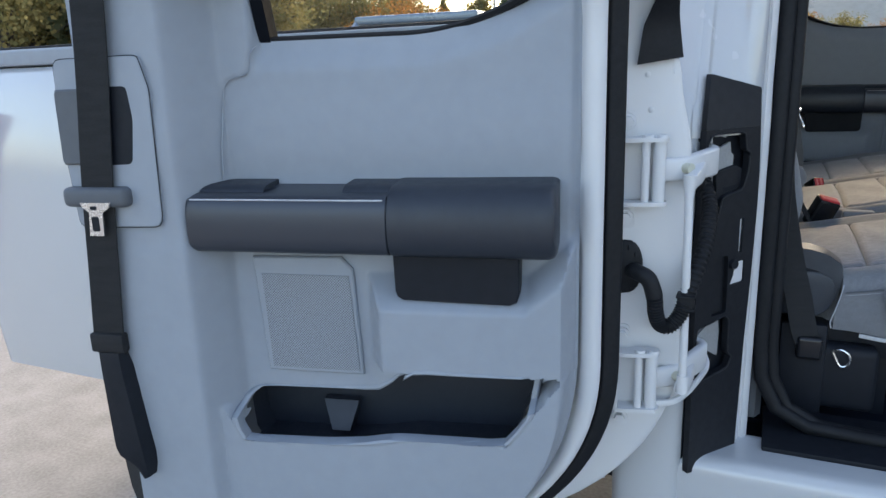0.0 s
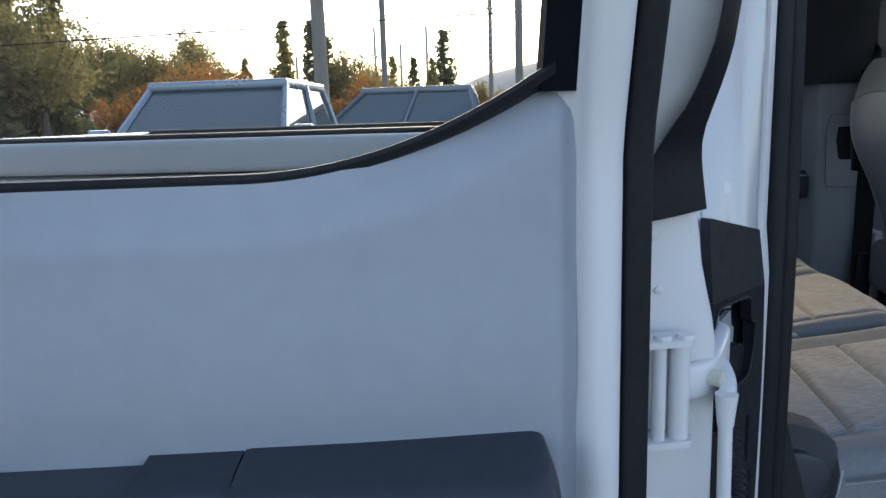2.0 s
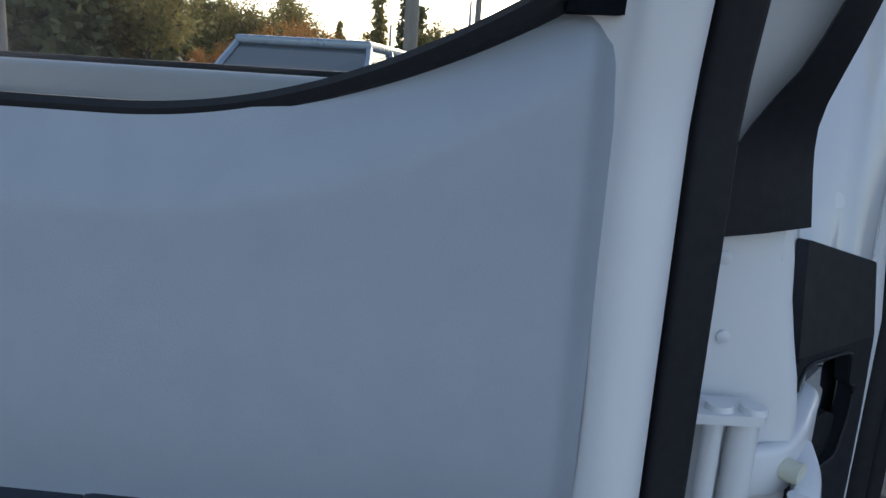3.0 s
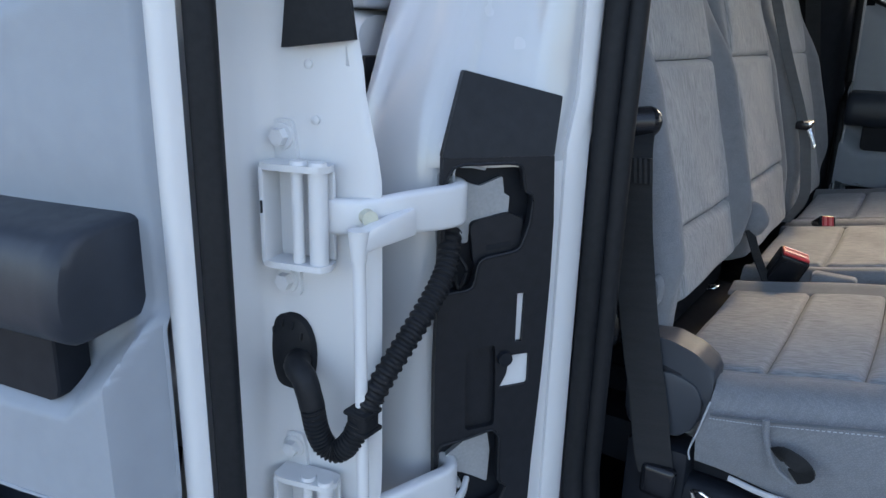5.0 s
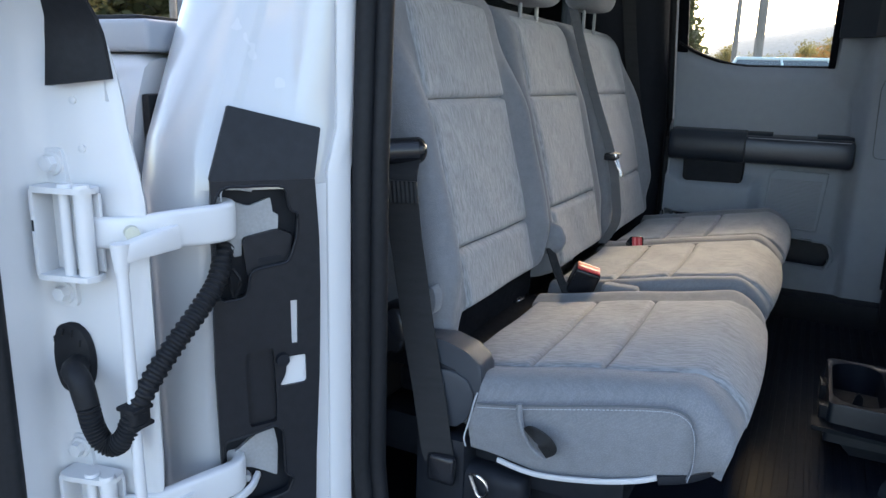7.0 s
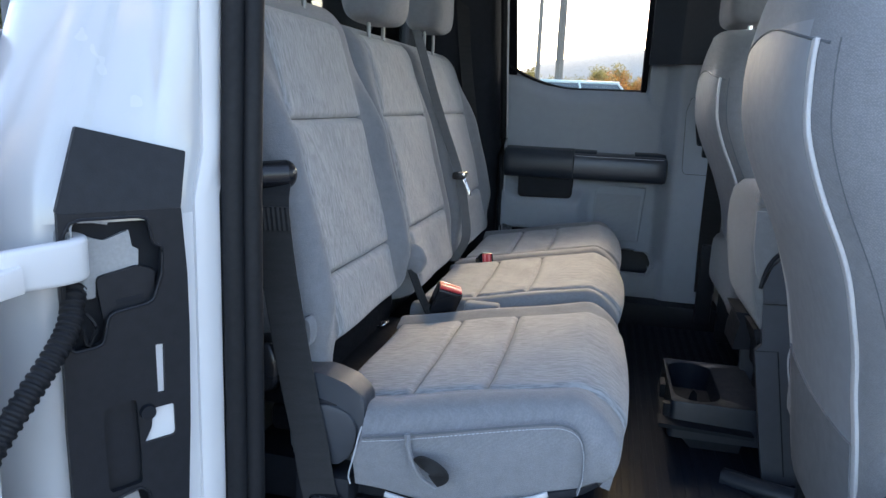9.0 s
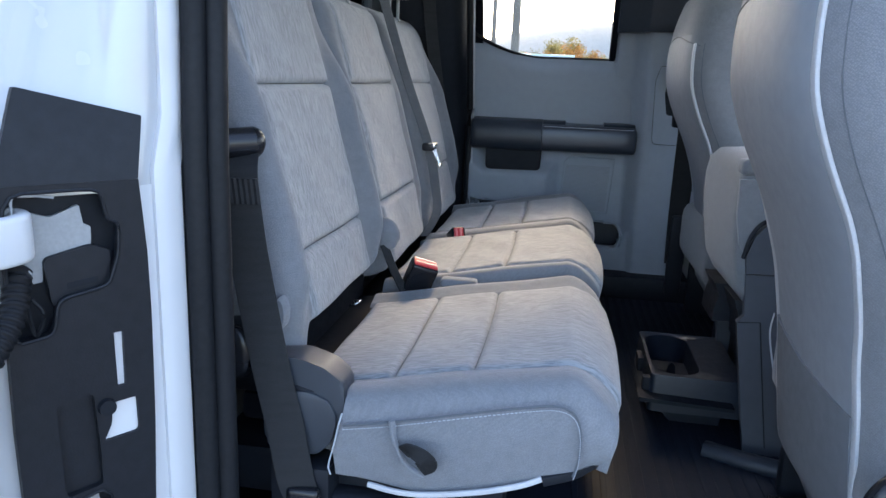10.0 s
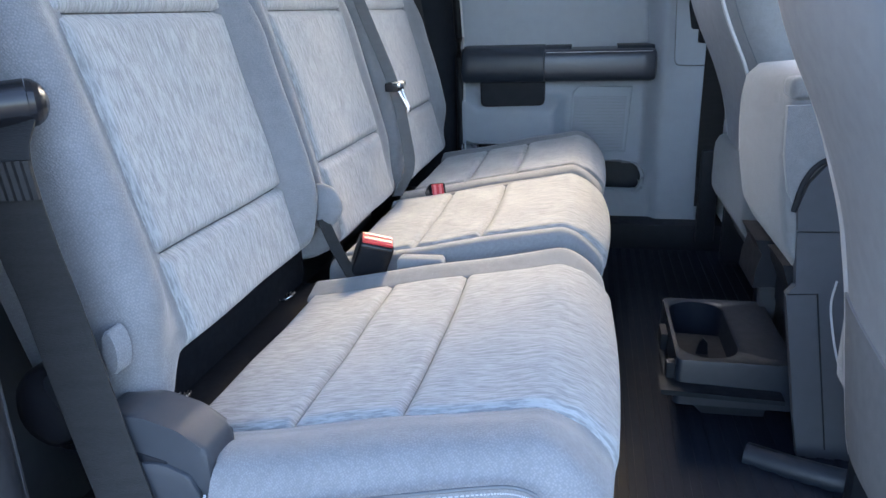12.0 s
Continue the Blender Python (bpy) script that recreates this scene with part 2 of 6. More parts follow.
def sheet(fn, nu, nv, back=None):
    """A curved skin fn(s, t) for s, t in 0..1; with back, a closed body whose rim runs to back(s, t)."""
    bm = bmesh.new()
    g = [[bm.verts.new(fn(i / nu, j / nv)) for j in range(nv + 1)] for i in range(nu + 1)]
    for i in range(nu):
        for j in range(nv):
            bm.faces.new((g[i][j], g[i + 1][j], g[i + 1][j + 1], g[i][j + 1]))
    if back:
        rim = [(i, 0) for i in range(nu)] + [(nu, j) for j in range(nv)] + [(i, nv) for i in range(nu, 0, -1)] + [(0, j) for j in range(nv, 0, -1)]
        low = [bm.verts.new(back(i / nu, j / nv)) for i, j in rim]
        for k in range(len(rim)):
            a, b = rim[k], rim[(k + 1) % len(rim)]
            bm.faces.new((g[b[0]][b[1]], g[a[0]][a[1]], low[k], low[(k + 1) % len(rim)]))
        bm.faces.new(low)
    return bm


def ss(a, b, x):
    t = min(max((x - a) / (b - a), 0.0), 1.0)
    return t * t * (3 - 2 * t)


def prism(bm, poly, axis, lo, hi):
    """Extrude a polygon given in the two other axes along axis 0, 1 or 2."""
    def at(p, v):
        q = list(p)
        q.insert(axis, v)
        return q
    return loft(bm, [[at(p, lo) for p in poly], [at(p, hi) for p in poly]])

# ---- rear doors: u runs from the hinge to the free edge, w towards the cabin, z up ----
LEAN = 0.30                      # inward lean of the glass above the sill


def sill(u):
    """Height of the window's lower edge."""
    return 1.4015 + 1.45 * max(0.262 - max(u, 0.02), 0) ** 2


def right_edge(z):
    """Hinge-side edge of the trim panel."""
    if z > 0.93:
        return 0.019
    d = (0.93 - z) / 0.29
    return 0.019 + 0.10 * d * d + 0.06 * d ** 4


def lin(a, b, x):
    return min(max((x - a) / (b - a), 0.0), 1.0)


LIP = ((0.0, 0.95), (0.041, 0.93), (0.083, 0.873), (0.118, 0.828), (0.271, 0.825), (0.327, 0.814), (0.394, 0.808), (0.525, 0.804), (0.55, 0.85), (0.58, 0.86))
LIP_U, LIP_Z = [p[0] for p in LIP], [p[1] for p in LIP]
NOTCH = ((0.538, 1.203), (0.536, 1.244), (0.532, 1.30), (0.529, 1.333), (0.525, 1.342), (0.516, 1.349), (0.501, 1.352), (0.491, 1.356), (0.487, 1.366), (0.484, 1.380), (0.477, 1.392))
NOTCH_Z, NOTCH_U = [p[1] for p in NOTCH], [p[0] for p in NOTCH]


def panel_depth(u, z):
    """Relief of the trim panel."""
    w = -0.005 * ss(0.2, 0.03, u) - 0.008 * ss(0.034, 0.022, u)
    w -= 0.018 * ss(sill(u) - 0.05, sill(u), z) * ss(0.485, 0.475, u)                  # roll into the glass
    w += 0.003 * ss(1.345, 1.27, z) * ss(1.2, 1.25, z)
    lo = ss(1.13, 1.10, z)
    w += lo * 0.014
    col = 0.45 * ss(0.530, 0.580, u) + 0.55 * lin(0.532, 0.574, u)                                                          # tall column that carries the belt
    w += col * (0.078 - lo * 0.012)
    c = float(np.interp(z, NOTCH_Z, NOTCH_U))
    w += 0.005 * lin(c - 0.001, c + 0.003, u)
    zi = 1.024 + max(0.089 - u, 0) * 0.83
    shelf = min(lin(0.325, 0.293, u), lin(zi + 0.044, zi, z), lin(0.022, 0.040, u)) * lin(0.928, 0.9305, z)
    w += 0.050 * (shelf * 0.75 + 0.25 * ss(0, 1, shelf))
    lip = float(np.interp(u, LIP_U, LIP_Z))
    tub = lin(lip + 0.006, lip - 0.001, z) * ss(0.590, 0.560, u) * ss(right_edge(z) + 0.004, right_edge(z) + 0.022, u)
    w = max(w, w * (1 - tub) + tub * max(0.064, w)) if z < 0.93 else w
    return w


POCKET = [(0.512, 0.874), (0.530, 0.862), (0.538, 0.842), (0.535, 0.822), (0.525, 0.803), (0.394, 0.807), (0.327, 0.813), (0.271, 0.824), (0.118, 0.827), (0.098, 0.852), (0.083, 0.874), (0.073, 0.932), (0.245, 0.934), (0.270, 0.918), (0.296, 0.894), (0.321, 0.880)]


def inside(poly, x, y):
    c = False
    for (x0, y0), (x1, y1) in zip(poly, poly[1:] + poly[:1]):
        if (y0 > y) != (y1 > y) and x < (x1 - x0) * (y - y0) / (y1 - y0) + x0:
            c = not c
    return c


def rounded(poly, r=0.25):
    """Cut every corner of a polygon with a short arc."""
    out = []
    P = [Vector(p) for p in poly]
    for i, p in enumerate(P):
        a, b = p.lerp(P[i - 1], r), p.lerp(P[(i + 1) % len(P)], r)
        for f in (0.0, 0.33, 0.67, 1.0):
            out.append(a * (1 - f) ** 2 + p * 2 * f * (1 - f) + b * f * f)
    return out


def lerp_poly(D, poly, w):
    return [D(u, w, z) for u, z in poly]


def rear_door(D, fine, name, label):
    """A rear-hinged door: steel shell, glass, trim panel, armrest, pockets, speaker grille."""
    door = thing(name, label, "vehicle door")
    nu, nv = (190, 210) if fine else (80, 84)
    # trim panel: the main field, then the upper part of the column
    bm = bmesh.new()
    def field(u0, u1, nu, z0, ztop, nv, edge=False):
        g = []
        for i in range(nu + 1):
            row = []
            for j in range(nv + 1):
                t = j / nv
                r = right_edge(0.62 + t * 0.80) if edge else u0
                u = r + (u1 - r) * i / nu
                row.append((u, z0 + t * (ztop(u) - z0)))
            g.append(row)
        vs = [[bm.verts.new(D(u, panel_depth(u, z), z)) for u, z in row] for row in g]
        for i in range(nu):
            for j in range(nv):
                u, z = (g[i][j][0] + g[i + 1][j + 1][0]) / 2, (g[i][j][1] + g[i + 1][j + 1][1]) / 2
                if not inside(POCKET, u, z):
                    bm.faces.new((vs[i][j], vs[i + 1][j], vs[i + 1][j + 1], vs[i][j + 1]))
    field(0.022, 0.706, nu, 0.62, lambda u: sill(u) - 0.003, nv, True)
    field(0.476, 0.706, nu // 3, 1.398, lambda u: 1.486, nv // 8)
    bmesh.ops.delete(bm, geom=[v for v in bm.verts if not v.link_faces], context="VERTS")
    panel = part("trim_panel", bm, GREY, door, "grey grained plastic door trim", 50)
    # pocket liner
    bm = bmesh.new()
    big = [(0.31 + (u - 0.31) * 1.02, z - 0.03 if z < 0.83 else z + 0.004) for u, z in POCKET]
    bm2 = loft(bm, [lerp_poly(D, big, -0.004), lerp_poly(D, big, -0.055)], caps=False)
    bm2.faces.new([bm2.verts.new(p) for p in lerp_poly(D, big, -0.055)])
    part("map_pocket", bm2, ARM, panel, "dark open storage bin")
    bm = bmesh.new()
    loft(bm, [[D(u, w, z) for u, w in ((0.10, -0.055), (0.535, -0.055), (0.545, 0.056), (0.09, 0.056))] for z in (0.768, 0.774)])
    part("bin_floor", bm, ARM, panel)
    bm = bmesh.new()
    for a, b in ((0.37, 0.43),):
        loft(bm, [[D(a + 0.01, -0.05, 0.79), D(b - 0.02, -0.05, 0.79), D(b - 0.02, -0.01, 0.79), D(a + 0.01, -0.01, 0.79)],
                  [D(a, -0.05, 0.832), D(b, -0.05, 0.832), D(b, -0.035, 0.832), D(a, -0.035, 0.832)]])
    part("bin_divider", bm, ARM, panel)
    bm = bmesh.new()
    rim = [Vector((u, z)) for u, z in POCKET]
    loop = []
    for a, b in zip(rim, rim[1:] + rim[:1]):
        loop += [a.lerp(b, f) for f in (0.12, 0.3, 0.5, 0.7, 0.88)]
    rings, outs = [], [(q - Vector((0.31, 0.84))).normalized() for q in loop]
    raw = [max(panel_depth(q.x, q.y), panel_depth(q.x + o.x * 0.009, q.y + o.y * 0.009)) for q, o in zip(loop, outs)]
    for n, (q, o) in enumerate(zip(loop, outs)):
        w = max(raw[n], sum(raw[(n + d) % len(raw)] for d in range(-3, 4)) / 7)
        rings.append([D(q.x + o.x * a, w + b, q.y + o.y * a) for a, b in ((-0.003, -0.02), (-0.0035, 0.0), (0.0, 0.0020), (0.005, 0.0008), (0.0075, -0.005))])
    loft(bm, rings + rings[:1], caps=False)
    part("pocket_rim", bm, GREY, panel)
    # pull recess under the armrest
    bm = bmesh.new()
    q = [(0.272, 1.106), (0.271, 1.052), (0.268, 1.044), (0.261, 1.040), (0.108, 1.037), (0.100, 1.041), (0.097, 1.050), (0.096, 1.108)]
    loft(bm, [lerp_poly(D, q, 0.02), lerp_poly(D, q, 0.0535), lerp_poly(D, [(0.185 + (u - 0.185) * 0.98, z) for u, z in q], 0.0555)])
    part("pull_pocket", bm, BLACK, panel, "dark pull recess")
    bm = bmesh.new()
    groove = smooth_path([(u, z, 0) for u, z in NOTCH], 60)
    sweep(bm, [Vector(D(p.x - 0.0012, panel_depth(p.x + 0.003, p.y) - 0.0006, p.y)) for p in groove], circle(0.0010, 6))
    part("panel_joint", bm, GREY, panel)
    ae = 0.572 if fine else 0.558
    # armrest: soft half by the hinge, satin pull half by the free edge
    SOFT = ((0.0, 0.020), (0.035, 0.013), (0.09, 0.0075), (0.18, 0.003), (0.32, 0.0), (0.48, 0.0), (0.62, 0.0018), (0.74, 0.0048), (0.83, 0.0085), (0.90, 0.0135), (0.955, 0.020), (0.985, 0.027))
    BOXY = ((0.0, 0.018), (0.03, 0.010), (0.08, 0.005), (0.16, 0.0015), (0.30, 0.0), (0.50, 0.0), (0.66, 0.0008), (0.78, 0.0025), (0.86, 0.0045), (0.92, 0.0070), (0.955, 0.0105), (0.98, 0.018))
    def arm_ring(u, zt, zb, front, curve=SOFT):
        base, hgt = -0.01, zt - zb
        pr = [(base, zb + 0.004), (front - 0.030, zb)]
        for f, o in curve:
            pr.append((front - o, zb + hgt * f))
        pr += [(front - 0.038, zt + 0.001), (base, zt + 0.004)]
        return [D(u, w, z) for w, z in pr]
    bm = bmesh.new()
    rings = [arm_ring(0.046, 1.196, 1.111, 0.072), arm_ring(0.049, 1.199, 1.108, 0.082)] + [arm_ring(u, 1.201, 1.106, 0.086) for u in (0.055, 0.07, 0.12, 0.18, 0.24, 0.265)]
    rings.append(arm_ring(0.2695, 1.200, 1.107, 0.085))
    arm = part("armrest", loft(bm, rings), ARM, door, "soft dark armrest")
    bm = bmesh.new()
    rings = [arm_ring(0.270, 1.190, 1.110, 0.082, BOXY)]
    rings += [arm_ring(u, 1.192, 1.107, 0.084, BOXY) for u in (0.272, 0.30, 0.33, 0.35, 0.40, 0.45, 0.48, 0.52, ae - 0.013)]
    rings += [arm_ring(ae - 0.004, 1.189, 1.110, 0.081, BOXY), arm_ring(ae, 1.182, 1.118, 0.070, BOXY)]
    part("pull_handle", loft(bm, rings), SATIN, arm, "satin dark grey pull handle")
    bm = bmesh.new()
    for a, b in ((0.271, 0.340), (0.458, ae - 0.006)):
        loft(bm, [[D(u, w, z) for w, z in ((-0.01, 1.186), (0.056, 1.186), (0.052, 1.1945), (0.044, 1.1990), (0.034, 1.2010), (-0.01, 1.2035))] for u in (a, b)])
    part("armrest_top", bm, ARM, arm)
    # Pale tube drawn as the satin highlight on the handle's upper edge.
    bm = bmesh.new()
    path = [D(0.276 + (ae - 0.288) * k / 12, 0.0772, 1.1855) for k in range(13)]
    sweep(bm, path, circle(0.0013, 6))
    part("bright_line", bm, PIPING, arm, "thin pale line standing for the handle's edge highlight")
    # speaker grille
    bm = bmesh.new()
    q = [(0.503, 1.088), (0.362, 1.090), (0.345, 1.072), (0.338, 0.905), (0.492, 0.905)]
    loft(bm, [lerp_poly(D, q, 0.0), lerp_poly(D, q, 0.019), lerp_poly(D, [(0.42 + (u - 0.42) * 0.975, 0.995 + (z - 0.995) * 0.975) for u, z in q], 0.0215)])
    grille = part("speaker_frame", bm, GREY, door)
    bm = bmesh.new()
    q = [(0.489, 1.062), (0.351, 1.062), (0.343, 0.912), (0.484, 0.912)]
    loft(bm, [lerp_poly(D, q, 0.0205), lerp_poly(D, q, 0.0235)])
    part("speaker_grille", bm, GRILLE, grille, "perforated grey speaker grille")
    # latch bezel and release on the column
    bm = bmesh.new()
    q = rounded([(0.606, 1.385), (0.594, 1.34), (0.600, 1.148), (0.735, 1.146), (0.741, 1.26), (0.738, 1.383)], 0.10)
    def grow(poly, k, c=(0.665, 1.265)):
        return [(c[0] + (u - c[0]) * k, c[1] + (z - c[1]) * k) for u, z in poly]
    loft(bm, [lerp_poly(D, q, 0.02), lerp_poly(D, q, 0.0880), lerp_poly(D, grow(q, 0.992), 0.0894)])
    bez = part("latch_bezel", bm, GREY, door, "grey bezel round the release")
    bm = bmesh.new()
    line = [Vector(D(u, 0.0878, z)) for u, z in grow(q, 1.004)]
    sweep(bm, line + line[:1], circle(0.0007, 6))
    part("bezel_joint", bm, BLACK, bez)
    bm = bmesh.new()
    q = rounded([(0.628, 1.345), (0.624, 1.30), (0.634, 1.238), (0.70, 1.236), (0.70, 1.345)], 0.12)
    loft(bm, [lerp_poly(D, q, 0.0888), lerp_poly(D, q, 0.0899)])
    part("release_recess", bm, BLACK, bez, "dark recess")
    bm = bmesh.new()
    q = rounded([(0.664, 1.343), (0.668, 1.238), (0.742, 1.238), (0.739, 1.343)], 0.06)
    loft(bm, [lerp_poly(D, q, 0.03), lerp_poly(D, q, 0.0932), lerp_poly(D, grow(q, 0.95, (0.70, 1.29)), 0.0965)])
    part("release_handle", bm, GREY_DARK, bez, "dark grey release handle")
    # upper pillar trim
    bm = bmesh.new()
    rows = []
    for k in range(9):
        z = 1.484 + 0.046 * k
        o = LEAN * (z - 1.40)
        rows.append([D(u, w + o, z) for u, w in ((0.474, -0.03), (0.476, 0.012), (0.498, 0.03), (0.53, 0.045), (0.56, 0.078), (0.60, 0.083), (0.700, 0.08), (0.712, 0.04), (0.715, -0.03))])
    part("upper_pillar_trim", loft(bm, rows), ARM, door, "dark slate upper pillar trim")
    # window: frame, run channels, pane
    bm = bmesh.new()
    def tilt(u, w, z):
        return D(u, w + LEAN * max(z - 1.40, 0) - 0.035, z)
    def bar(p, q, a, b):
        d = Vector((q[0] - p[0], q[1] - p[1])).normalized()
        n = Vector((-d.y, d.x)) * a
        loft(bm, [[tilt(x + s * n.x, w, z + s * n.y) for s, w in ((-1, -b), (1, -b), (1, b), (-1, b))] for x, z in (p, q)])
    bar((0.468, 1.385), (0.468, 1.86), 0.0095, 0.014)
    lb = (0.030, 0.016) if fine else (0.040, 0.024)
    bar((lb[0], 1.457 if fine else 1.440), (lb[0] - 0.010, 1.86), lb[1], 0.012)
    bar((0.03, 1.852), (0.49, 1.852), 0.014, 0.016)
    part("window_frame", bm, DEEP, door, "black window frame")
    bm = bmesh.new()
    line = [(0.482 - 0.445 * k / 44, 0) for k in range(45)]
    rings = [[tilt(u, w, sill(u) + dz) for w, dz in ((0.0150, -0.006), (0.0155, 0.000), (0.011, 0.0035), (-0.002, 0.0035), (-0.002, -0.012))] for u, _ in line]
    part("belt_seal", loft(bm, rings), RUBBER, door, "black rubber window seal")
    bm = bmesh.new()
    us = [0.49 - 0.46 * k / 24 for k in range(25)]
    a = [bm.verts.new(tilt(u, 0.0, sill(u) - 0.02)) for u in us]
    b = [bm.verts.new(tilt(u, 0.0, 1.85)) for u in us]
    for k in range(24):
        bm.faces.new((a[k], a[k + 1], b[k + 1], b[k]))
    pane = part("window_pane", bm, SIDE_GLASS, door, "clear side glass")
    pane.visible_shadow = False
    for k in range(7):
        z = 1.500 - 0.0042 * k
        hw = (0.015, 0.006, 0.006, 0.013, 0.009, 0.015, 0.002)[k]
        bm = bmesh.new()
        loft(bm, [[tilt(0.084 + su * hw, 0.0012 + d, z + sz * 0.00035) for su, sz in ((-1, -1), (1, -1), (1, 1), (-1, 1))] for d in (0.0, 0.0004)])
        part("glass_mark", bm, PIPING, pane, "pale etched mark")
    oval = [Vector(tilt(0.084 + 0.011 * math.cos(a), 0.0014, 1.509 + 0.0045 * math.sin(a))) for a in [2 * math.pi * k / 20 for k in range(21)]]
    part("glass_mark", sweep(bmesh.new(), oval, circle(0.0003, 5)), PIPING, pane, "pale etched oval")
    # steel shell
    def edge(z):
        return right_edge(z) - 0.029 * (1 - 0.15 * ss(0.9, 0.7, z))
    zs = [0.60 + 0.86 * k / 34 for k in range(35)]
    high = zs + [1.55, 1.65, 1.75, 1.88]
    bm = bmesh.new()
    rings = []
    for z in high:
        o = LEAN * max(z - 1.42, 0)
        e, r = edge(z), right_edge(z)
        rings.append([D(u, w + o, z) for u, w in ((r + 0.02, -0.03), (r + 0.004, -0.022), (r - 0.002, -0.008), (r - 0.007, 0.002), (e + 0.010, 0.006), (e + 0.002, 0.003), (e - 0.003, -0.006))])
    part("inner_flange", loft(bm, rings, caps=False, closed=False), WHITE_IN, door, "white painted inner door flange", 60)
    bm = bmesh.new()
    rings = []
    for z in high:
        o = LEAN * max(z - 1.42, 0)
        e = edge(z)
        rings.append([D(e - 0.016 + 0.94 * a - 0.34 * b, -0.018 + 0.34 * a + 0.94 * b + o, z) for a, b in rrect(0.013, 0.008, 0.006, 3)])
    part("door_seal", loft(bm, rings), RUBBER, door, "black rubber door seal")
    bm = bmesh.new()
    rings = []
    for z in high:
        o = LEAN * max(z - 1.42, 0)
        e = edge(z)
        up = ss(1.39, 1.50, z)
        lip = -0.136 + 0.018 * ss(1.22, 1.33, z) + 0.030 * ss(1.32, 1.46, z) + (e + 0.010)
        f, k = 1 - 0.45 * up, 0.05 - 0.036 * up
        ring = ((-0.018, -0.018), (-0.030, -0.032), (-0.026, -0.055), (-0.022, -0.082), (-0.028, -0.094), (-0.042, -0.100), (-0.070, -0.104),
                (-0.105, -0.109), (lip + 0.010, -0.112), (lip + 0.003, -0.114), (lip, -0.119), (lip + 0.004, -0.126), (lip + 0.02, -0.130), (k, -0.134), (k, -0.05))
        rings.append([D(u + (e + 0.010) * (1 if n < 8 else 0), w * f + o, z) for n, (u, w) in enumerate(ring)])
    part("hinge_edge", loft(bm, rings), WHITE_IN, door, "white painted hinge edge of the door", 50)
    bm = bmesh.new()
    rings = []
    for z in [0.50 + 0.872 * k / 20 for k in range(21)]:
        b = 0.014 * math.sin((z - 0.5) / 0.9 * math.pi)
        rings.append([D(u, -0.125 - b - d, z) for u, d in ((0.70, -0.06), (0.745, 0.0), (0.5, 0.004), (0.2, 0.004), (edge(z) + 0.02, 0.0), (edge(z) + 0.02, -0.06))])
    part("outer_skin", loft(bm, rings), WHITE, door, "white painted outer door skin")
    bm = bmesh.new()
    rings = []
    for z in [0.60 + 0.9 * k / 10 for k in range(11)]:
        rings.append([D(u, w, z) for u, w in ((0.705, 0.080), (0.712, 0.066), (0.732, 0.0), (0.735, -0.06), (0.73, -0.12), (0.70, -0.12), (0.69, 0.05))])
    part("latch_edge", loft(bm, rings), WHITE_IN, door)
    # black triangular flap at the foot of the pillar
    bm = bmesh.new()
    rings = []
    for k in range(25):
        z = 1.356 + 0.40 * (k / 24) ** 1.4
        o = LEAN * max(z - 1.42, 0) + 0.045 * ss(1.39, 1.50, z)
        ul = float(np.interp(z, (1.356, 1.40, 1.445, 1.50, 1.76), (-0.054, -0.061, -0.080, -0.086, -0.088)))
        ur = float(np.interp(z, (1.356, 1.42, 1.50, 1.76), (-0.117, -0.108, -0.106, -0.108)))
        dip = -0.008 * ss(1.40, 1.356, z)
        um = (ul + ur) / 2
        rings.append([D(u, w + o, z + dip * h) for u, w, h in ((ur, -0.104, 0), (um, -0.092, 0.5), (ul, -0.086, 1), (ul - 0.002, -0.094, 1), (um, -0.100, 0.5), (ur, -0.109, 0))])
    part("pillar_flap", loft(bm, rings), RUBBER, door, "black flexible pillar flap")
    return door


GRILLE = material("perforated_grille", (0.26, 0.28, 0.31), 0.5, spec=0.4)
def perforate(m, pitch):
    """Rows of small dark holes in the two directions of the sheet."""
    nt, b = m.node_tree, m.node_tree.nodes["Principled BSDF"]
    tc = [n for n in nt.nodes if n.type == "TEX_COORD"][0]
    vo = nt.nodes.new("ShaderNodeTexVoronoi")
    vo.inputs["Scale"].default_value, vo.inputs["Randomness"].default_value = 1 / pitch, 0.0
    mp = nt.nodes.new("ShaderNodeMapping")
    mp.inputs["Rotation"].default_value, mp.inputs["Location"].default_value = (radians(45), 0, 0), (-0.215, 0, 0)
    nt.links.new(tc.outputs["Object"], mp.inputs["Vector"])
    nt.links.new(mp.outputs["Vector"], vo.inputs["Vector"])
    lt, mx = nt.nodes.new("ShaderNodeMapRange"), nt.nodes.new("ShaderNodeMix")
    lt.inputs["From Min"].default_value, lt.inputs["From Max"].default_value = 0.34, 0.46
    nt.links.new(vo.outputs["Distance"], lt.inputs["Value"])
    mx.data_type = "RGBA"
    mx.inputs["A"].default_value, mx.inputs["B"].default_value = (0.125, 0.136, 0.152, 1), (0.27, 0.295, 0.33, 1)
    nt.links.new(lt.outputs["Result"], mx.inputs["Factor"])
    nt.links.new(mx.outputs["Result"], b.inputs["Base Color"])
perforate(GRILLE, 0.0030)

near = lambda u, w, z: (w, -u, z)
far = lambda u, w, z: (1.078 * u - 0.122, 2.335 - w, 1.037 * z - 0.017)
DOOR_TURN = -78.4                # the open door lies back almost along the box side
DOOR_AT = pose(-0.3583, 0.1289, 0.008, 0, 0, DOOR_TURN)
near_door = rear_door(near, True, "rear_door", "white pickup rear door opened wide, grey plastic trim, dark armrest")
rear_door(far, False, "rear_door", "closed pickup rear door with slate grey trim and armrest")

near_door.matrix_world = DOOR_AT
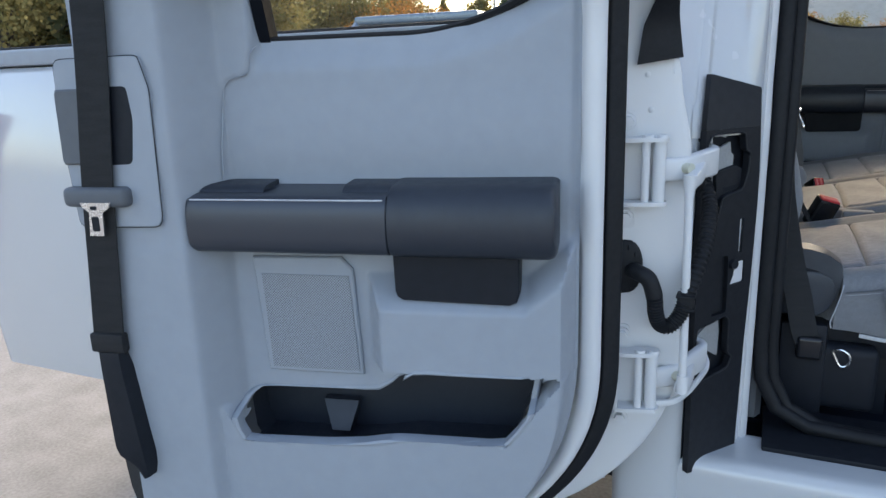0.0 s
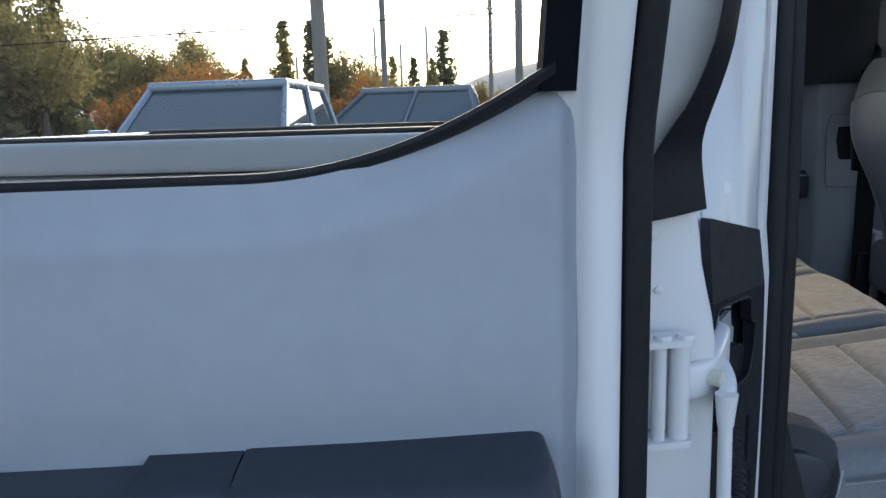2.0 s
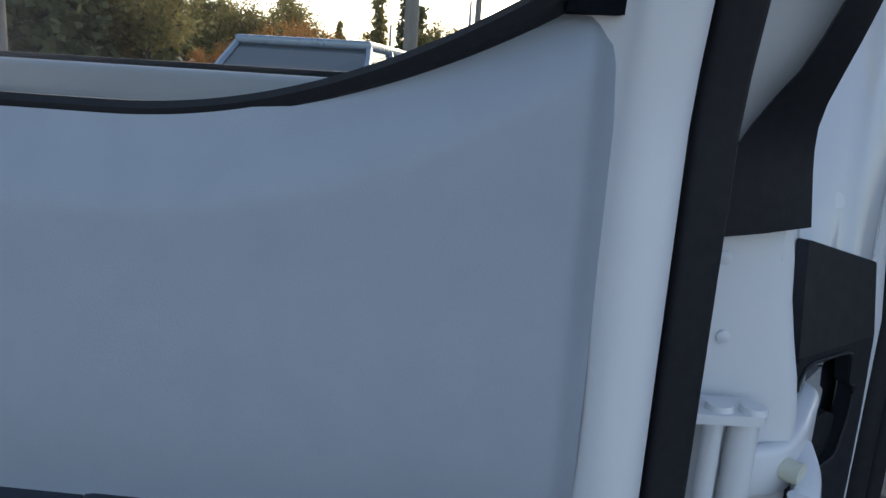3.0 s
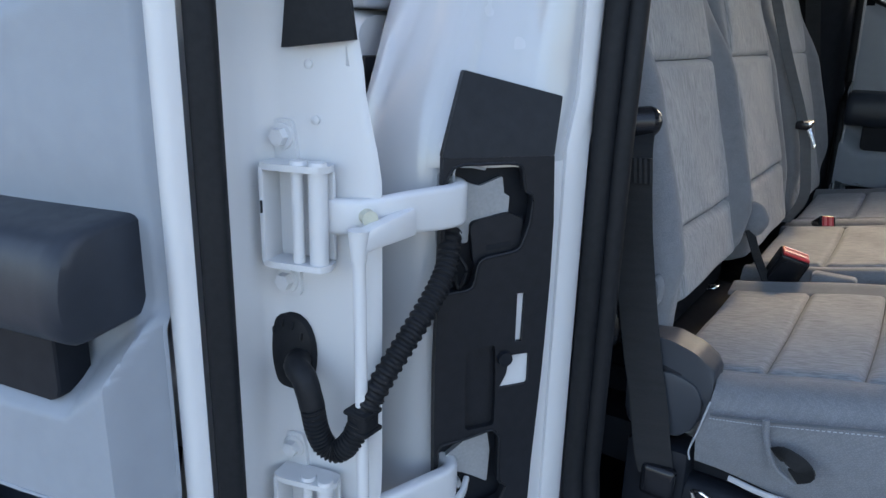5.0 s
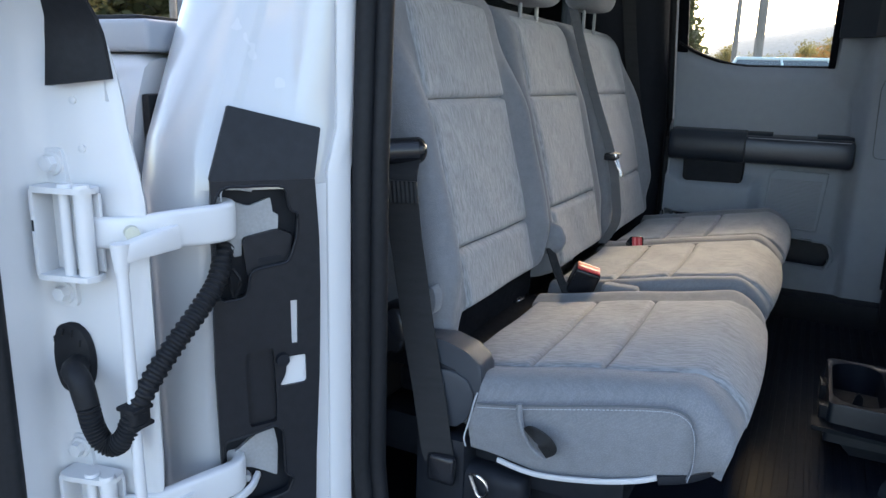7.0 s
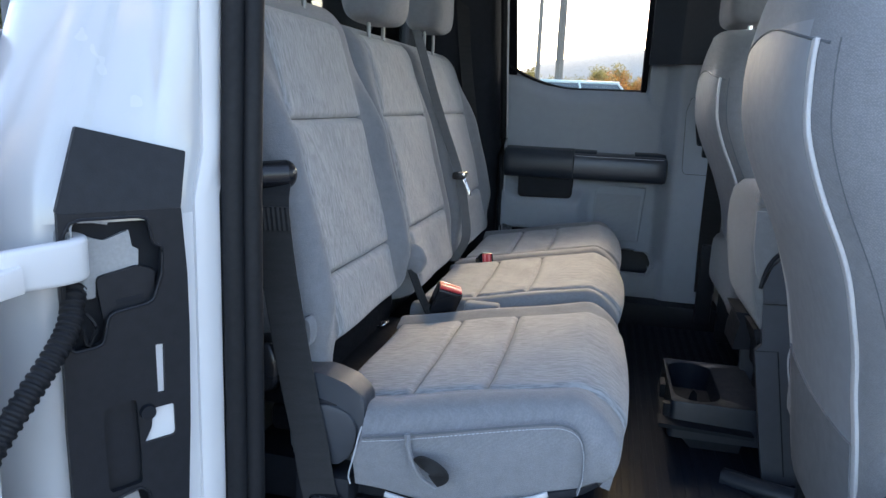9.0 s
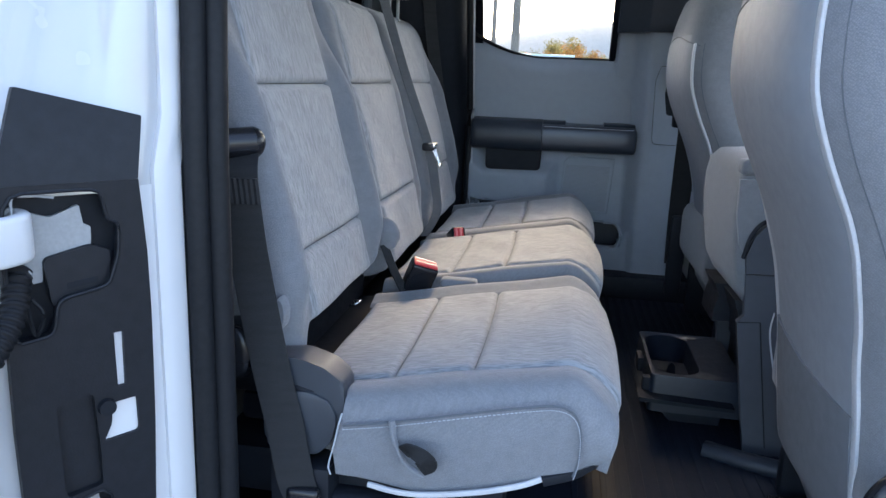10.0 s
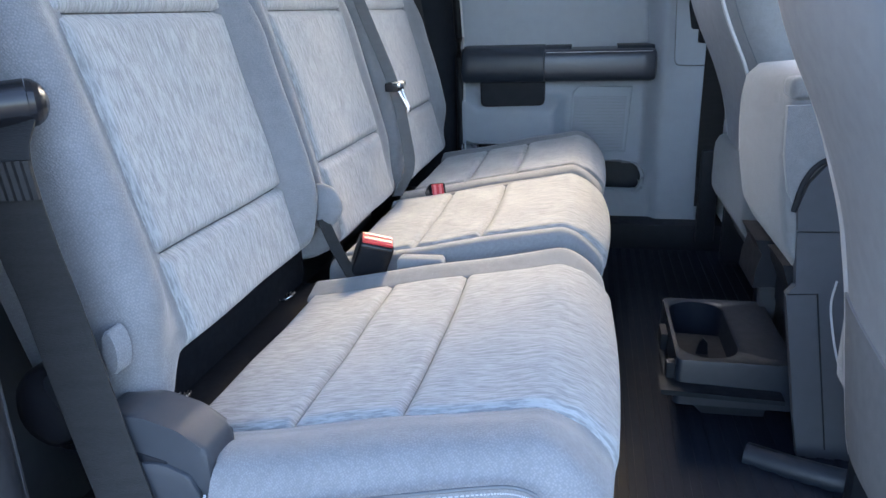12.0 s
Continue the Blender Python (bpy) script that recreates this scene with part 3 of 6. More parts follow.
BELT_AT = DOOR_AT @ Matrix.Translation((0.215, -0.2, 0.0))

# belt that hangs down the open door's column
belt = thing("door_seat_belt", "black seat belt hanging on the open rear door", "seat belt")
def webbing(bm, pts, half, side, n=40, thick=0.0015):
    p = smooth_path(pts, n)
    s = Vector(side).normalized() * half
    rings = []
    for i, q in enumerate(p):
        d = (p[min(i + 1, n)] - p[max(i - 1, 0)]).normalized()
        nrm = d.cross(s).normalized() * thick
        ribs = [(-1 + 2 * j / 16, 1.0 if j % 2 else 0.6) for j in range(17)]
        rings.append([q + s * u - nrm * h for u, h in ribs] + [q + s * u + nrm * h for u, h in reversed(ribs)])
    return loft(bm, rings)
part("webbing", webbing(bmesh.new(), [(-0.115, -0.455, 1.72), (-0.118, -0.463, 1.45), (-0.118, -0.49, 1.21), (-0.118, -0.503, 1.07), (-0.118, -0.511, 0.985), (-0.122, -0.513, 0.95)], 0.0255, (0, 1, 0)), BELT, belt)
tg = part("tongue_housing", nbox(-0.135, -0.108, -0.545, -0.442, 1.178, 1.207, 0.011, 4), GREY_DARK, belt, "dark grey tongue housing")
bm = bmesh.new()
plate = [(-0.515, 1.186), (-0.466, 1.186), (-0.470, 1.178), (-0.480, 1.172), (-0.483, 1.138), (-0.506, 1.138), (-0.502, 1.172), (-0.511, 1.178)]
prism(bm, [(y, z) for y, z in plate], 0, -0.1095, -0.1065)
part("tongue_plate", bm, STEEL, tg, "bright metal latch tongue")
part("slot", nbox(-0.1068, -0.1060, -0.499, -0.488, 1.145, 1.166, 0.001, 1), BLACK, tg)
part("slot", nbox(-0.1068, -0.1060, -0.499, -0.489, 1.176, 1.181, 0.001, 1), BLACK, tg)
part("stop_loop", nbox(-0.126, -0.110, -0.540, -0.484, 0.955, 0.985, 0.004, 2), BELT, belt, "stitched webbing loop")
bm = bmesh.new()
rings = []
for z, y0, y1, x0, x1 in ((0.955, -0.535, -0.490, -0.126, -0.112), (0.93, -0.532, -0.486, -0.13, -0.108), (0.80, -0.527, -0.470, -0.135, -0.105), (0.785, -0.522, -0.468, -0.137, -0.105), (0.765, -0.498, -0.468, -0.14, -0.108), (0.745, -0.492, -0.472, -0.14, -0.112)):
    rings.append([(x0, y0, z), (x1, y0 + 0.006, z), (x1 + 0.003, (y0 + y1) / 2, z), (x1, y1 - 0.006, z), (x0, y1, z)])
part("belt_boot", loft(bm, rings), BLACK, belt, "black plastic belt boot")
belt.matrix_world = BELT_AT

# ---- hinges, check rod and harness on the near door ----
def lathe_cap(p, r):
    """A small round rivet head facing +x."""
    return loft(bmesh.new(), [[(p[0] + d, p[1] + r * k * math.cos(t), p[2] + r * k * math.sin(t)) for t in [2 * math.pi * n / 12 for n in range(12)]] for d, k in ((-0.002, 1.0), (0.001, 1.0), (0.002, 0.55))])


def on_door(p):
    """A place of the cab as the open door's own coordinates."""
    return DOOR_AT.inverted() @ Vector(p)


CAPM = material("pale_cap_plastic", (0.52, 0.52, 0.43), 0.45, var=0.1, var_scale=40)
def hinge(zc):
    """Bolted channel bracket with two pins, and the gooseneck arm that runs to the jamb."""
    zt, zb = zc + 0.038, zc - 0.054
    bm = bmesh.new()
    box(bm, -0.101, -0.096, 0.030, 0.098, zb + 0.004, zt - 0.004, 0.002)
    box(bm, -0.100, -0.070, 0.034, 0.040, zb, zt, 0.0028)
    for z in (zt, zb):
        prism(bm, rounded([(-0.100, 0.034), (-0.072, 0.034), (-0.068, 0.048), (-0.072, 0.096), (-0.084, 0.102), (-0.100, 0.098)], 0.18), 2, z - 0.003, z + 0.003)
    for z0, z1 in ((zt - 0.012, zt + 0.040), (zb - 0.040, zb + 0.012)):
        prism(bm, rounded([(0.028, z0), (0.060, z0), (0.056, z1), (0.032, z1)], 0.25), 0, -0.103, -0.097)
    h = part("hinge", bm, WHITE_IN, near_door, "white painted gooseneck hinge with bolted bracket")
    part("pin", cyl(bmesh.new(), (-0.080, 0.070, zb - 0.002), (-0.080, 0.070, zt + 0.002), 0.0058), WHITE_IN, h)
    bm = cyl(bmesh.new(), (-0.084, 0.089, zb + 0.003), (-0.084, 0.089, zt - 0.003), 0.0090)
    part("barrel", bm, WHITE_IN, h)
    for y in (0.072, 0.092):
        bm = cyl(bmesh.new(), (-0.080, y, zt + 0.003), (-0.080, y, zt + 0.0065), 0.0085, 0.0075)
        part("pin_head", bm, WHITE_IN, h)
    part("slot", nbox(-0.0705, -0.0695, 0.0355, 0.0385, zc - 0.006, zc + 0.006, 0.0005, 1), BLACK, h)
    for z in (zt + 0.024, zb - 0.024):
        bm = bmesh.new()
        cyl(bm, (-0.098, 0.044, z), (-0.094, 0.044, z), 0.013, 0.012)
        cyl(bm, (-0.094, 0.044, z), (-0.086, 0.044, z), 0.009, 0.008, 6)
        part("bolt", bm, WHITE_IN, h)
    bm = bmesh.new()
    path = smooth_path([on_door(p) for p in ((-0.295, 0.240, zc), (-0.278, 0.248, zc), (-0.260, 0.262, zc), (-0.246, 0.290, zc), (-0.234, 0.325, zc - 0.001), (-0.226, 0.350, zc - 0.001), (-0.2245, 0.364, zc), (-0.232, 0.374, zc + 0.001), (-0.250, 0.378, zc + 0.002), (-0.272, 0.379, zc + 0.003))], 44)
    sweep(bm, path, lambda i: rrect(0.006 + 0.002 * ss(4, 16, i), 0.0170 + 0.0048 * ss(8, 22, i), 0.005, 3))
    part("arm", bm, WHITE_IN, h)
    bm = cyl(bmesh.new(), on_door((-0.257, 0.259, zc + 0.002)), on_door((-0.246, 0.252, zc + 0.002)), 0.0075)
    part("cap", bm, CAPM, h, "pale yellowish plastic cap")
    return h
hinge(1.207)
low_hinge = hinge(0.882)
bm = bmesh.new()
for zc, end in ((1.205, 1.19), (0.882, 0.872)):
    sweep(bm, smooth_path([on_door(p) for p in ((-0.237, 0.300, zc - 0.006), (-0.238, 0.272, zc - 0.008), (-0.242, 0.250, zc - 0.011), (-0.246, 0.238, end))], 14), lambda i: rrect(0.007 + 0.0001 * i, 0.014 - 0.0003 * i, 0.004, 2))
cyl(bm, on_door((-0.246, 0.236, 1.202)), on_door((-0.246, 0.236, 1.172)), 0.0100, 0.0070)
cyl(bm, on_door((-0.246, 0.236, 1.175)), on_door((-0.242, 0.235, 0.880)), 0.0062)
cyl(bm, on_door((-0.242, 0.235, 0.896)), on_door((-0.242, 0.235, 0.868)), 0.0085, 0.0095)
part("link_rod", bm, WHITE_IN, near_door, "white painted rod linking the hinges")
bm = bmesh.new()
sweep(bm, smooth_path([on_door(p) for p in ((-0.300, 0.235, 0.842), (-0.262, 0.246, 0.842), (-0.240, 0.28, 0.845), (-0.225, 0.33, 0.85), (-0.215, 0.372, 0.858), (-0.222, 0.398, 0.866))], 20), rrect(0.0035, 0.005, 0.002, 2))
part("check_strap", bm, WHITE_IN, low_hinge, "white check strap")
for y, z in ((0.070, 1.334), (0.076, 1.285)):
    bm = lathe_cap((-0.1035, y, z), 0.0042)
    part("rivet", bm, WHITE_IN, near_door)
harness = thing("wiring_harness", "black corrugated wiring conduit with rubber grommet", "cable")
bm = bmesh.new()
hp = smooth_path([(-0.325, 0.238, 1.056), (-0.310, 0.216, 1.058), (-0.294, 0.211, 1.050), (-0.285, 0.211, 1.024), (-0.283, 0.214, 1.000), (-0.277, 0.219, 0.981), (-0.264, 0.225, 0.977), (-0.250, 0.230, 0.994), (-0.243, 0.236, 1.018), (-0.232, 0.256, 1.056), (-0.224, 0.285, 1.090), (-0.222, 0.318, 1.118), (-0.225, 0.346, 1.142), (-0.238, 0.372, 1.175)], 270)
sweep(bm, hp, lambda i: circle((0.0122, 0.0122, 0.0102, 0.0102)[i % 4] if i > 62 else 0.0125, 12))
part("conduit", bm, RUBBER, harness)
bm = bmesh.new()
rings = []
for d, r in ((-0.004, 0.98), (0.000, 1.06), (0.006, 1.0), (0.011, 0.62)):
    rings.append([DOOR_AT @ Vector((-0.101 + d, 0.044 + 0.027 * r * math.copysign(abs(math.cos(t)) ** 0.75, math.cos(t)), 1.052 + 0.040 * r * math.sin(t))) for t in [2 * math.pi * k / 24 for k in range(24)]])
part("grommet", loft(bm, rings), RUBBER, harness)
for k in range(9):
    t = radians(200 - 32 * k)
    p = Vector((-0.095, 0.044 + 0.0215 * math.cos(t), 1.052 + 0.033 * math.sin(t)))
    part("grommet_rib", box(bmesh.new(), -0.002, 0.005, -0.0012, 0.0012, -0.004, 0.004, 0.0008, 1, m=DOOR_AT @ Matrix.Translation(p)), RUBBER, harness)
part("collar", nbox(-0.255, -0.231, 0.224, 0.248, 1.000, 1.026, 0.006, 3), RUBBER, harness, "black clip collar")
for z in (1.004, 1.023):
    part("collar_band", nbox(-0.2565, -0.2295, 0.2225, 0.2495, z - 0.0025, z + 0.0025, 0.002, 2), RUBBER, harness)

# ---- cab shell of the pickup ----
def lean_y(z):
    return 0.42 * max(z - 1.26, 0)


cab = thing("pickup_truck", "white extended-cab pickup with its rear side door open", "pickup truck")
# outer rear corner and door jamb, kerb side
def jamb(bm, prof, z0, z1, n=24):
    rings = []
    for k in range(n + 1):
        z = z0 + (z1 - z0) * k / n
        ln = lean_y(z)
        rings.append([(x, y + ln * ss(-0.15, -0.24, x) + min(ln, 0.02) * (1 - ss(-0.15, -0.24, x)), z) for x, y in prof])
    return loft(bm, rings)
corner = [(-0.372, 0.43), (-0.368, 0.372), (-0.350, 0.352), (-0.318, 0.344), (-0.285, 0.345), (-0.262, 0.352), (-0.250, 0.362), (-0.247, 0.378), (-0.262, 0.40), (-0.30, 0.44)]
part("rear_corner_panel", jamb(bmesh.new(), corner, 0.45, 1.90), WHITE, cab, "white painted cab corner", 70)
inner = [(-0.245, 0.378), (-0.238, 0.388), (-0.176, 0.462), (-0.168, 0.470), (-0.156, 0.466), (-0.148, 0.474), (-0.146, 0.50), (-0.20, 0.53), (-0.30, 0.44)]
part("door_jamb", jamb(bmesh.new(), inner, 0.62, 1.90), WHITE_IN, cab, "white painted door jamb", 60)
part("jamb_upper", jamb(bmesh.new(), [(-0.258, 0.356), (-0.250, 0.361), (-0.243, 0.366), (-0.240, 0.369), (-0.2385, 0.3755), (-0.235, 0.378), (-0.222, 0.3865), (-0.205, 0.406), (-0.192, 0.4225), (-0.189, 0.4225), (-0.178, 0.435), (-0.168, 0.448), (-0.162, 0.458), (-0.160, 0.472), (-0.26, 0.42)], 1.24, 1.90), WHITE, cab, "", 75)
part("jamb_strip", jamb(bmesh.new(), [(-0.172, 0.443), (-0.167, 0.449), (-0.162, 0.458), (-0.159, 0.472), (-0.18, 0.462)], 0.62, 1.245), WHITE_IN, cab, "", 60)
# black trim cover on the jamb, with two openings
cover = thing("jamb_cover", "black plastic trim cover over the door jamb", "trim panel")
CA, CB = Vector((-0.240, 0.362)), Vector((-0.160, 0.462))
CN = Vector((CB.y - CA.y, -(CB.x - CA.x))).normalized()
def on_cover(s, d, z):
    p = CA.lerp(CB, s) + CN * d
    return (p.x, p.y + lean_y(z), z)
def plate(outline, holes, d0, d1):
    """A flat plate on the jamb with openings through it."""
    bm = bmesh.new()
    es = []
    for lp in [outline] + holes:
        vs = [bm.verts.new((p[0] * 0.128, p[1], 0)) for p in lp]
        es += [bm.edges.new((vs[i], vs[(i + 1) % len(vs)])) for i in range(len(vs))]
    bmesh.ops.triangle_fill(bm, use_beauty=True, use_dissolve=False, edges=es)
    g = bmesh.ops.extrude_face_region(bm, geom=bm.faces[:])["geom"]
    for v in g:
        if isinstance(v, bmesh.types.BMVert):
            v.co.z = 1.0
    for v in bm.verts:
        v.co = on_cover(v.co.x / 0.128, d1 if v.co.z > 0.5 else d0, v.co.y)
    return bm


UP_OPEN = rounded([(-0.02, 1.246), (0.62, 1.246), (0.66, 1.216), (0.735, 1.212), (0.72, 1.182), (0.64, 1.152), (0.29, 1.145), (0.24, 1.112), (-0.03, 1.108)], 0.22)
LOW_OPEN = rounded([(-0.03, 0.928), (0.22, 0.932), (0.47, 0.940), (0.55, 0.930), (0.56, 0.870), (0.64, 0.862), (0.58, 0.842), (-0.03, 0.828)], 0.2)
SLIT = [(0.645, 1.103), (0.715, 1.103), (0.710, 1.046), (0.650, 1.046)]
TAB = rounded([(0.60, 1.030), (0.785, 1.031), (0.79, 0.993), (0.52, 0.991), (0.585, 1.008)], 0.12)
INSET = rounded([(0.20, 1.040), (0.47, 1.045), (0.49, 0.985), (0.49, 0.945), (0.22, 0.942)], 0.12)
outer = [(-0.04, 1.2525), (0.90, 1.2525), (0.935, 1.18), (0.94, 1.118), (0.93, 1.05), (0.92, 1.0), (0.88, 0.89), (0.84, 0.66), (-0.04, 0.66), (-0.05, 0.82), (-0.07, 1.02)]
part("lower_plate", plate(outer, [UP_OPEN, LOW_OPEN, SLIT, TAB, INSET], -0.002, 0.010), COVER, cover)
bm = bmesh.new()
top = rounded([(-0.05, 1.2526), (0.90, 1.2526), (0.855, 1.312), (-0.04, 1.337)], 0.03)
loft(bm, [[on_cover(s, d, z) for s, z in top] for d in (0.0, 0.0100)])
part("upper_plate", bm, COVER, cover)
for lp in (UP_OPEN, LOW_OPEN):
    bm = bmesh.new()
    ring = [Vector(on_cover(p[0], 0.0105, p[1])) for p in lp]
    sweep(bm, ring + ring[:1], circle(0.0017, 6))
    part("opening_rim", bm, COVER, cover)
bm = bmesh.new()
cyl(bm, on_cover(0.555, 0.006, 1.028), on_cover(0.555, 0.016, 1.028), 0.0095, 0.008)
part("plug", bm, BLACK, cover, "round black plug")
bm = bmesh.new()
sweep(bm, smooth_path([on_cover(0.32, 0.006, 1.240), on_cover(0.16, 0.009, 1.244), on_cover(0.06, 0.010, 1.243), on_cover(0.045, 0.010, 1.232), on_cover(0.045, 0.008, 1.196)], 20), rrect(0.0008, 0.0014, 0.0005, 1))
part("hinge_bracket", bm, BARE, cover, "pale hinge bracket edge")
part("inset_panel", plate(INSET, [], -0.004, 0.002), COVER, cover)
part("inner_flap", plate(rounded([(0.22, 1.183), (0.55, 1.192), (0.68, 1.185), (0.66, 1.15), (0.26, 1.135)], 0.15), [], -0.005, 0.003), COVER, cover)
part("inner_slot", plate([(0.36, 1.158), (0.58, 1.161), (0.58, 1.155), (0.36, 1.152)], [], 0.002, 0.0035), BLACK, cover)
# Black sheet behind the openings; the cavity's shade is put into its colour.
part("cavity", plate([(-0.11, 1.27), (0.9, 1.27), (0.9, 0.65), (-0.06, 0.65)], [], -0.0105, -0.0095), BLACK, cover, "black sheet standing for the shade behind the cover")
part("hinge_anchor", plate(rounded([(-0.05, 1.236), (0.30, 1.220), (0.50, 1.230), (0.52, 1.212), (0.57, 1.208), (0.565, 1.192), (0.48, 1.183), (0.23, 1.180), (0.22, 1.160), (-0.05, 1.158)], 0.1), [], -0.0095, -0.004), BARE, cover, "pale primer steel hinge anchor")
part("hinge_anchor", plate(rounded([(0.08, 0.905), (0.26, 0.922), (0.46, 0.938), (0.505, 0.905), (0.49, 0.862), (0.36, 0.872), (0.24, 0.880), (0.08, 0.885)], 0.1), [], -0.0095, -0.003), BARE, cover, "pale primer steel hinge anchor")
for s0, z0 in ((0.10, 1.172), (0.02, 1.150), (0.18, 0.870)):
    bm = bmesh.new()
    a, b = on_cover(s0, -0.005, z0), on_cover(s0, 0.006, z0)
    cyl(bm, a, b, 0.0065, 0.0055, 6)
    part("bolt", bm, BARE, cover, "pale bolt head")
part("white_gap", plate(SLIT, [], -0.008, 0.005), WHITE_IN, cover, "white body metal in the slit")
part("white_tab", plate(TAB, [], -0.008, 0.006), WHITE_IN, cover, "white body metal in the notch")
for z0, s0 in ((1.146, 0.04), (1.112, 0.10)):
    bm = bmesh.new()
    rg = smooth_path([on_cover(s0, -0.002, z0 + 0.03), on_cover(s0 + 0.03, 0.004, z0), on_cover(s0 + 0.09, 0.006, z0 + 0.02), on_cover(s0 + 0.03, 0.003, z0 + 0.035)], 16)
    sweep(bm, rg, circle(0.002, 6))
    part("wire_clip", bm, RUBBER, cover)
# opening seal, two ridges, running down the jamb and along the sill
seal = thing("opening_seal", "black ribbed rubber seal round the door opening", "rubber seal")
def seal_path(dx, dy):
    pts = []
    for z in [1.90 - 1.05 * k / 20 for k in range(21)]:
        pts.append((-0.128 + dx, 0.508 + dy + 0.05 * max(z - 1.26, 0), z))
    pts += [(-0.122 + dx, 0.508 + dy, 0.79), (-0.095 + dx, 0.508 + dy, 0.735), (-0.04 + dx, 0.508 + dy, 0.706), (0.05, 0.508 + dy, 0.70), (0.6, 0.508 + dy, 0.70), (1.4, 0.508 + dy, 0.70)]
    return [Vector(p) for p in pts]
for dx, dy, r in ((-0.006, 0.0, 0.013), (0.012, 0.012, 0.012)):
    part("seal_ridge", sweep(bmesh.new(), seal_path(dx, dy), circle(r, 10), up=(0, 1, 0)), RUBBER, seal)
# interior pillar trim behind the seal
part("inner_pillar_trim", jamb(bmesh.new(), [(-0.135, 0.525), (-0.125, 0.545), (-0.165, 0.585), (-0.20, 0.60), (-0.33, 0.60), (-0.30, 0.52)], 0.70, 1.90), GREY_DARK, cab, "dark slate inner pillar trim", 60)
# floor, tunnel, sill
part("floor_pan", nbox(-0.36, 1.70, 0.47, 2.39, 0.55, 0.652, 0.01), MAT_FLOOR, cab, "dark cab floor")
part("rocker", nbox(-0.34, 1.70, 0.36, 0.50, 0.42, 0.685, 0.03, 4), WHITE, cab, "white painted rocker")
part("sill_plate", nbox(-0.12, 1.70, 0.43, 0.60, 0.684, 0.694, 0.004), BLACK, cab, "black sill plate")
part("roof", nbox(-0.30, 1.45, 0.60, 2.12, 1.905, 1.95, 0.02, 3), WHITE, cab, "white roof")
part("headliner", nbox(-0.34, 1.5, 0.58, 2.16, 1.875, 1.90, 0.005), HEADLINER, cab, "pale cloth headliner")
bm = bmesh.new()
box(bm, -0.37, -0.34, 0.44, 2.31, 0.55, 1.47, 0.01)
box(bm, -0.37, -0.34, 0.60, 2.14, 1.78, 1.92, 0.01)
box(bm, -0.37, -0.34, 0.44, 0.78, 1.46, 1.80, 0.01)
box(bm, -0.37, -0.34, 1.96, 2.31, 1.46, 1.80, 0.01)
part("rear_wall", bm, GREY_DARK, cab, "dark rear wall with back window")
pane = part("rear_window", nbox(-0.358, -0.354, 0.77, 1.97, 1.46, 1.79), PRIVACY, cab, "tinted back window")
pane.visible_shadow = False
# far side: rear pillar trim, front part, windscreen end
bm = bmesh.new()
rings = []
for z in [0.65 + 1.25 * k / 16 for k in range(17)]:
    o = -lean_y(z) * 0.8
    rings.append([(x, y + o, z) for x, y in ((-0.34, 2.16), (-0.20, 2.18), (-0.13, 2.23), (-0.095, 2.29), (-0.09, 2.33), (-0.34, 2.36))])
part("far_pillar_trim", loft(bm, rings), BLACK, cab, "black far pillar trim", 60)
bm = bmesh.new()
tube_pts = [(-0.080, 2.285 - 0.8 * lean_y(z), z) for z in [0.66 + 1.2 * k / 20 for k in range(21)]]
sweep(bm, [Vector(p) for p in tube_pts], circle(0.012, 8))
part("far_seal", bm, RUBBER, cab, "black far door seal")
bm = bmesh.new()
sweep(bm, [Vector((x + 0.014, y - 0.006, z)) for x, y, z in tube_pts], circle(0.003, 6))
part("far_flange", bm, PIPING, cab, "thin bright edge")
bm = bmesh.new()
box(bm, 0.69, 1.70, 2.31, 2.40, 0.55, 1.38, 0.02)
box(bm, 0.64, 0.74, 2.17, 2.31, 1.37, 1.90, 0.02)
part("front_door_wall", bm, GREY_DARK, cab, "slate trim of the closed front door")
part("front_door_jamb", nbox(0.676, 0.716, 2.20, 2.31, 0.74, 1.02, 0.01), WHITE_IN, cab, "white painted front jamb")
part("far_sill", nbox(-0.10, 1.68, 2.19, 2.33, 0.652, 0.735, 0.012), BLACK, cab, "black far sill trim")
part("far_shell", nbox(-0.36, 1.7, 2.462, 2.485, 0.45, 1.38, 0.01), WHITE, cab, "white far side skin")
bm = bmesh.new()
box(bm, 1.66, 1.72, 0.45, 2.33, 0.55, 1.25, 0.05, 3)
part("dashboard", bm, BLACK, cab, "dark dashboard end of the cab")
bm = bmesh.new()
rings = []
for x, zt, i in ((1.70, 1.30, 0.0), (2.4, 1.26, 0.02), (2.95, 1.20, 0.05), (3.12, 1.08, 0.10), (3.16, 0.9, 0.12)):
    rings.append([(x, 0.33 + i, 0.62), (x, 0.33 + i, zt - 0.16), (x, 0.42 + i, zt - 0.03), (x, 1.37, zt), (x, 2.32 - i, zt - 0.03), (x, 2.41 - i, zt - 0.16), (x, 2.41 - i, 0.62)])
part("hood", loft(bm, rings), WHITE, cab, "white hood and fenders", 50)
# pickup box behind the cab
bed = cab
bm = bmesh.new()
rings = []
for x in (-0.378, -0.393, -1.0, -1.98, -2.0):
    i = 0.006 if x in (-0.378, -2.0) else 0.0
    rings.append([(x, y, z) for y, z in ((0.345 + i, 0.62), (0.332 + i, 0.75), (0.330 + i, 1.02), (0.346 + i, 1.20), (0.372 + i, 1.33), (0.388 + i, 1.375), (0.398 + i, 1.390 - i), (0.42, 1.394 - i), (0.47, 1.394 - i), (0.47, 0.62))])
part("side_panel", loft(bm, rings), WHITE, bed, "white painted box side", 60)
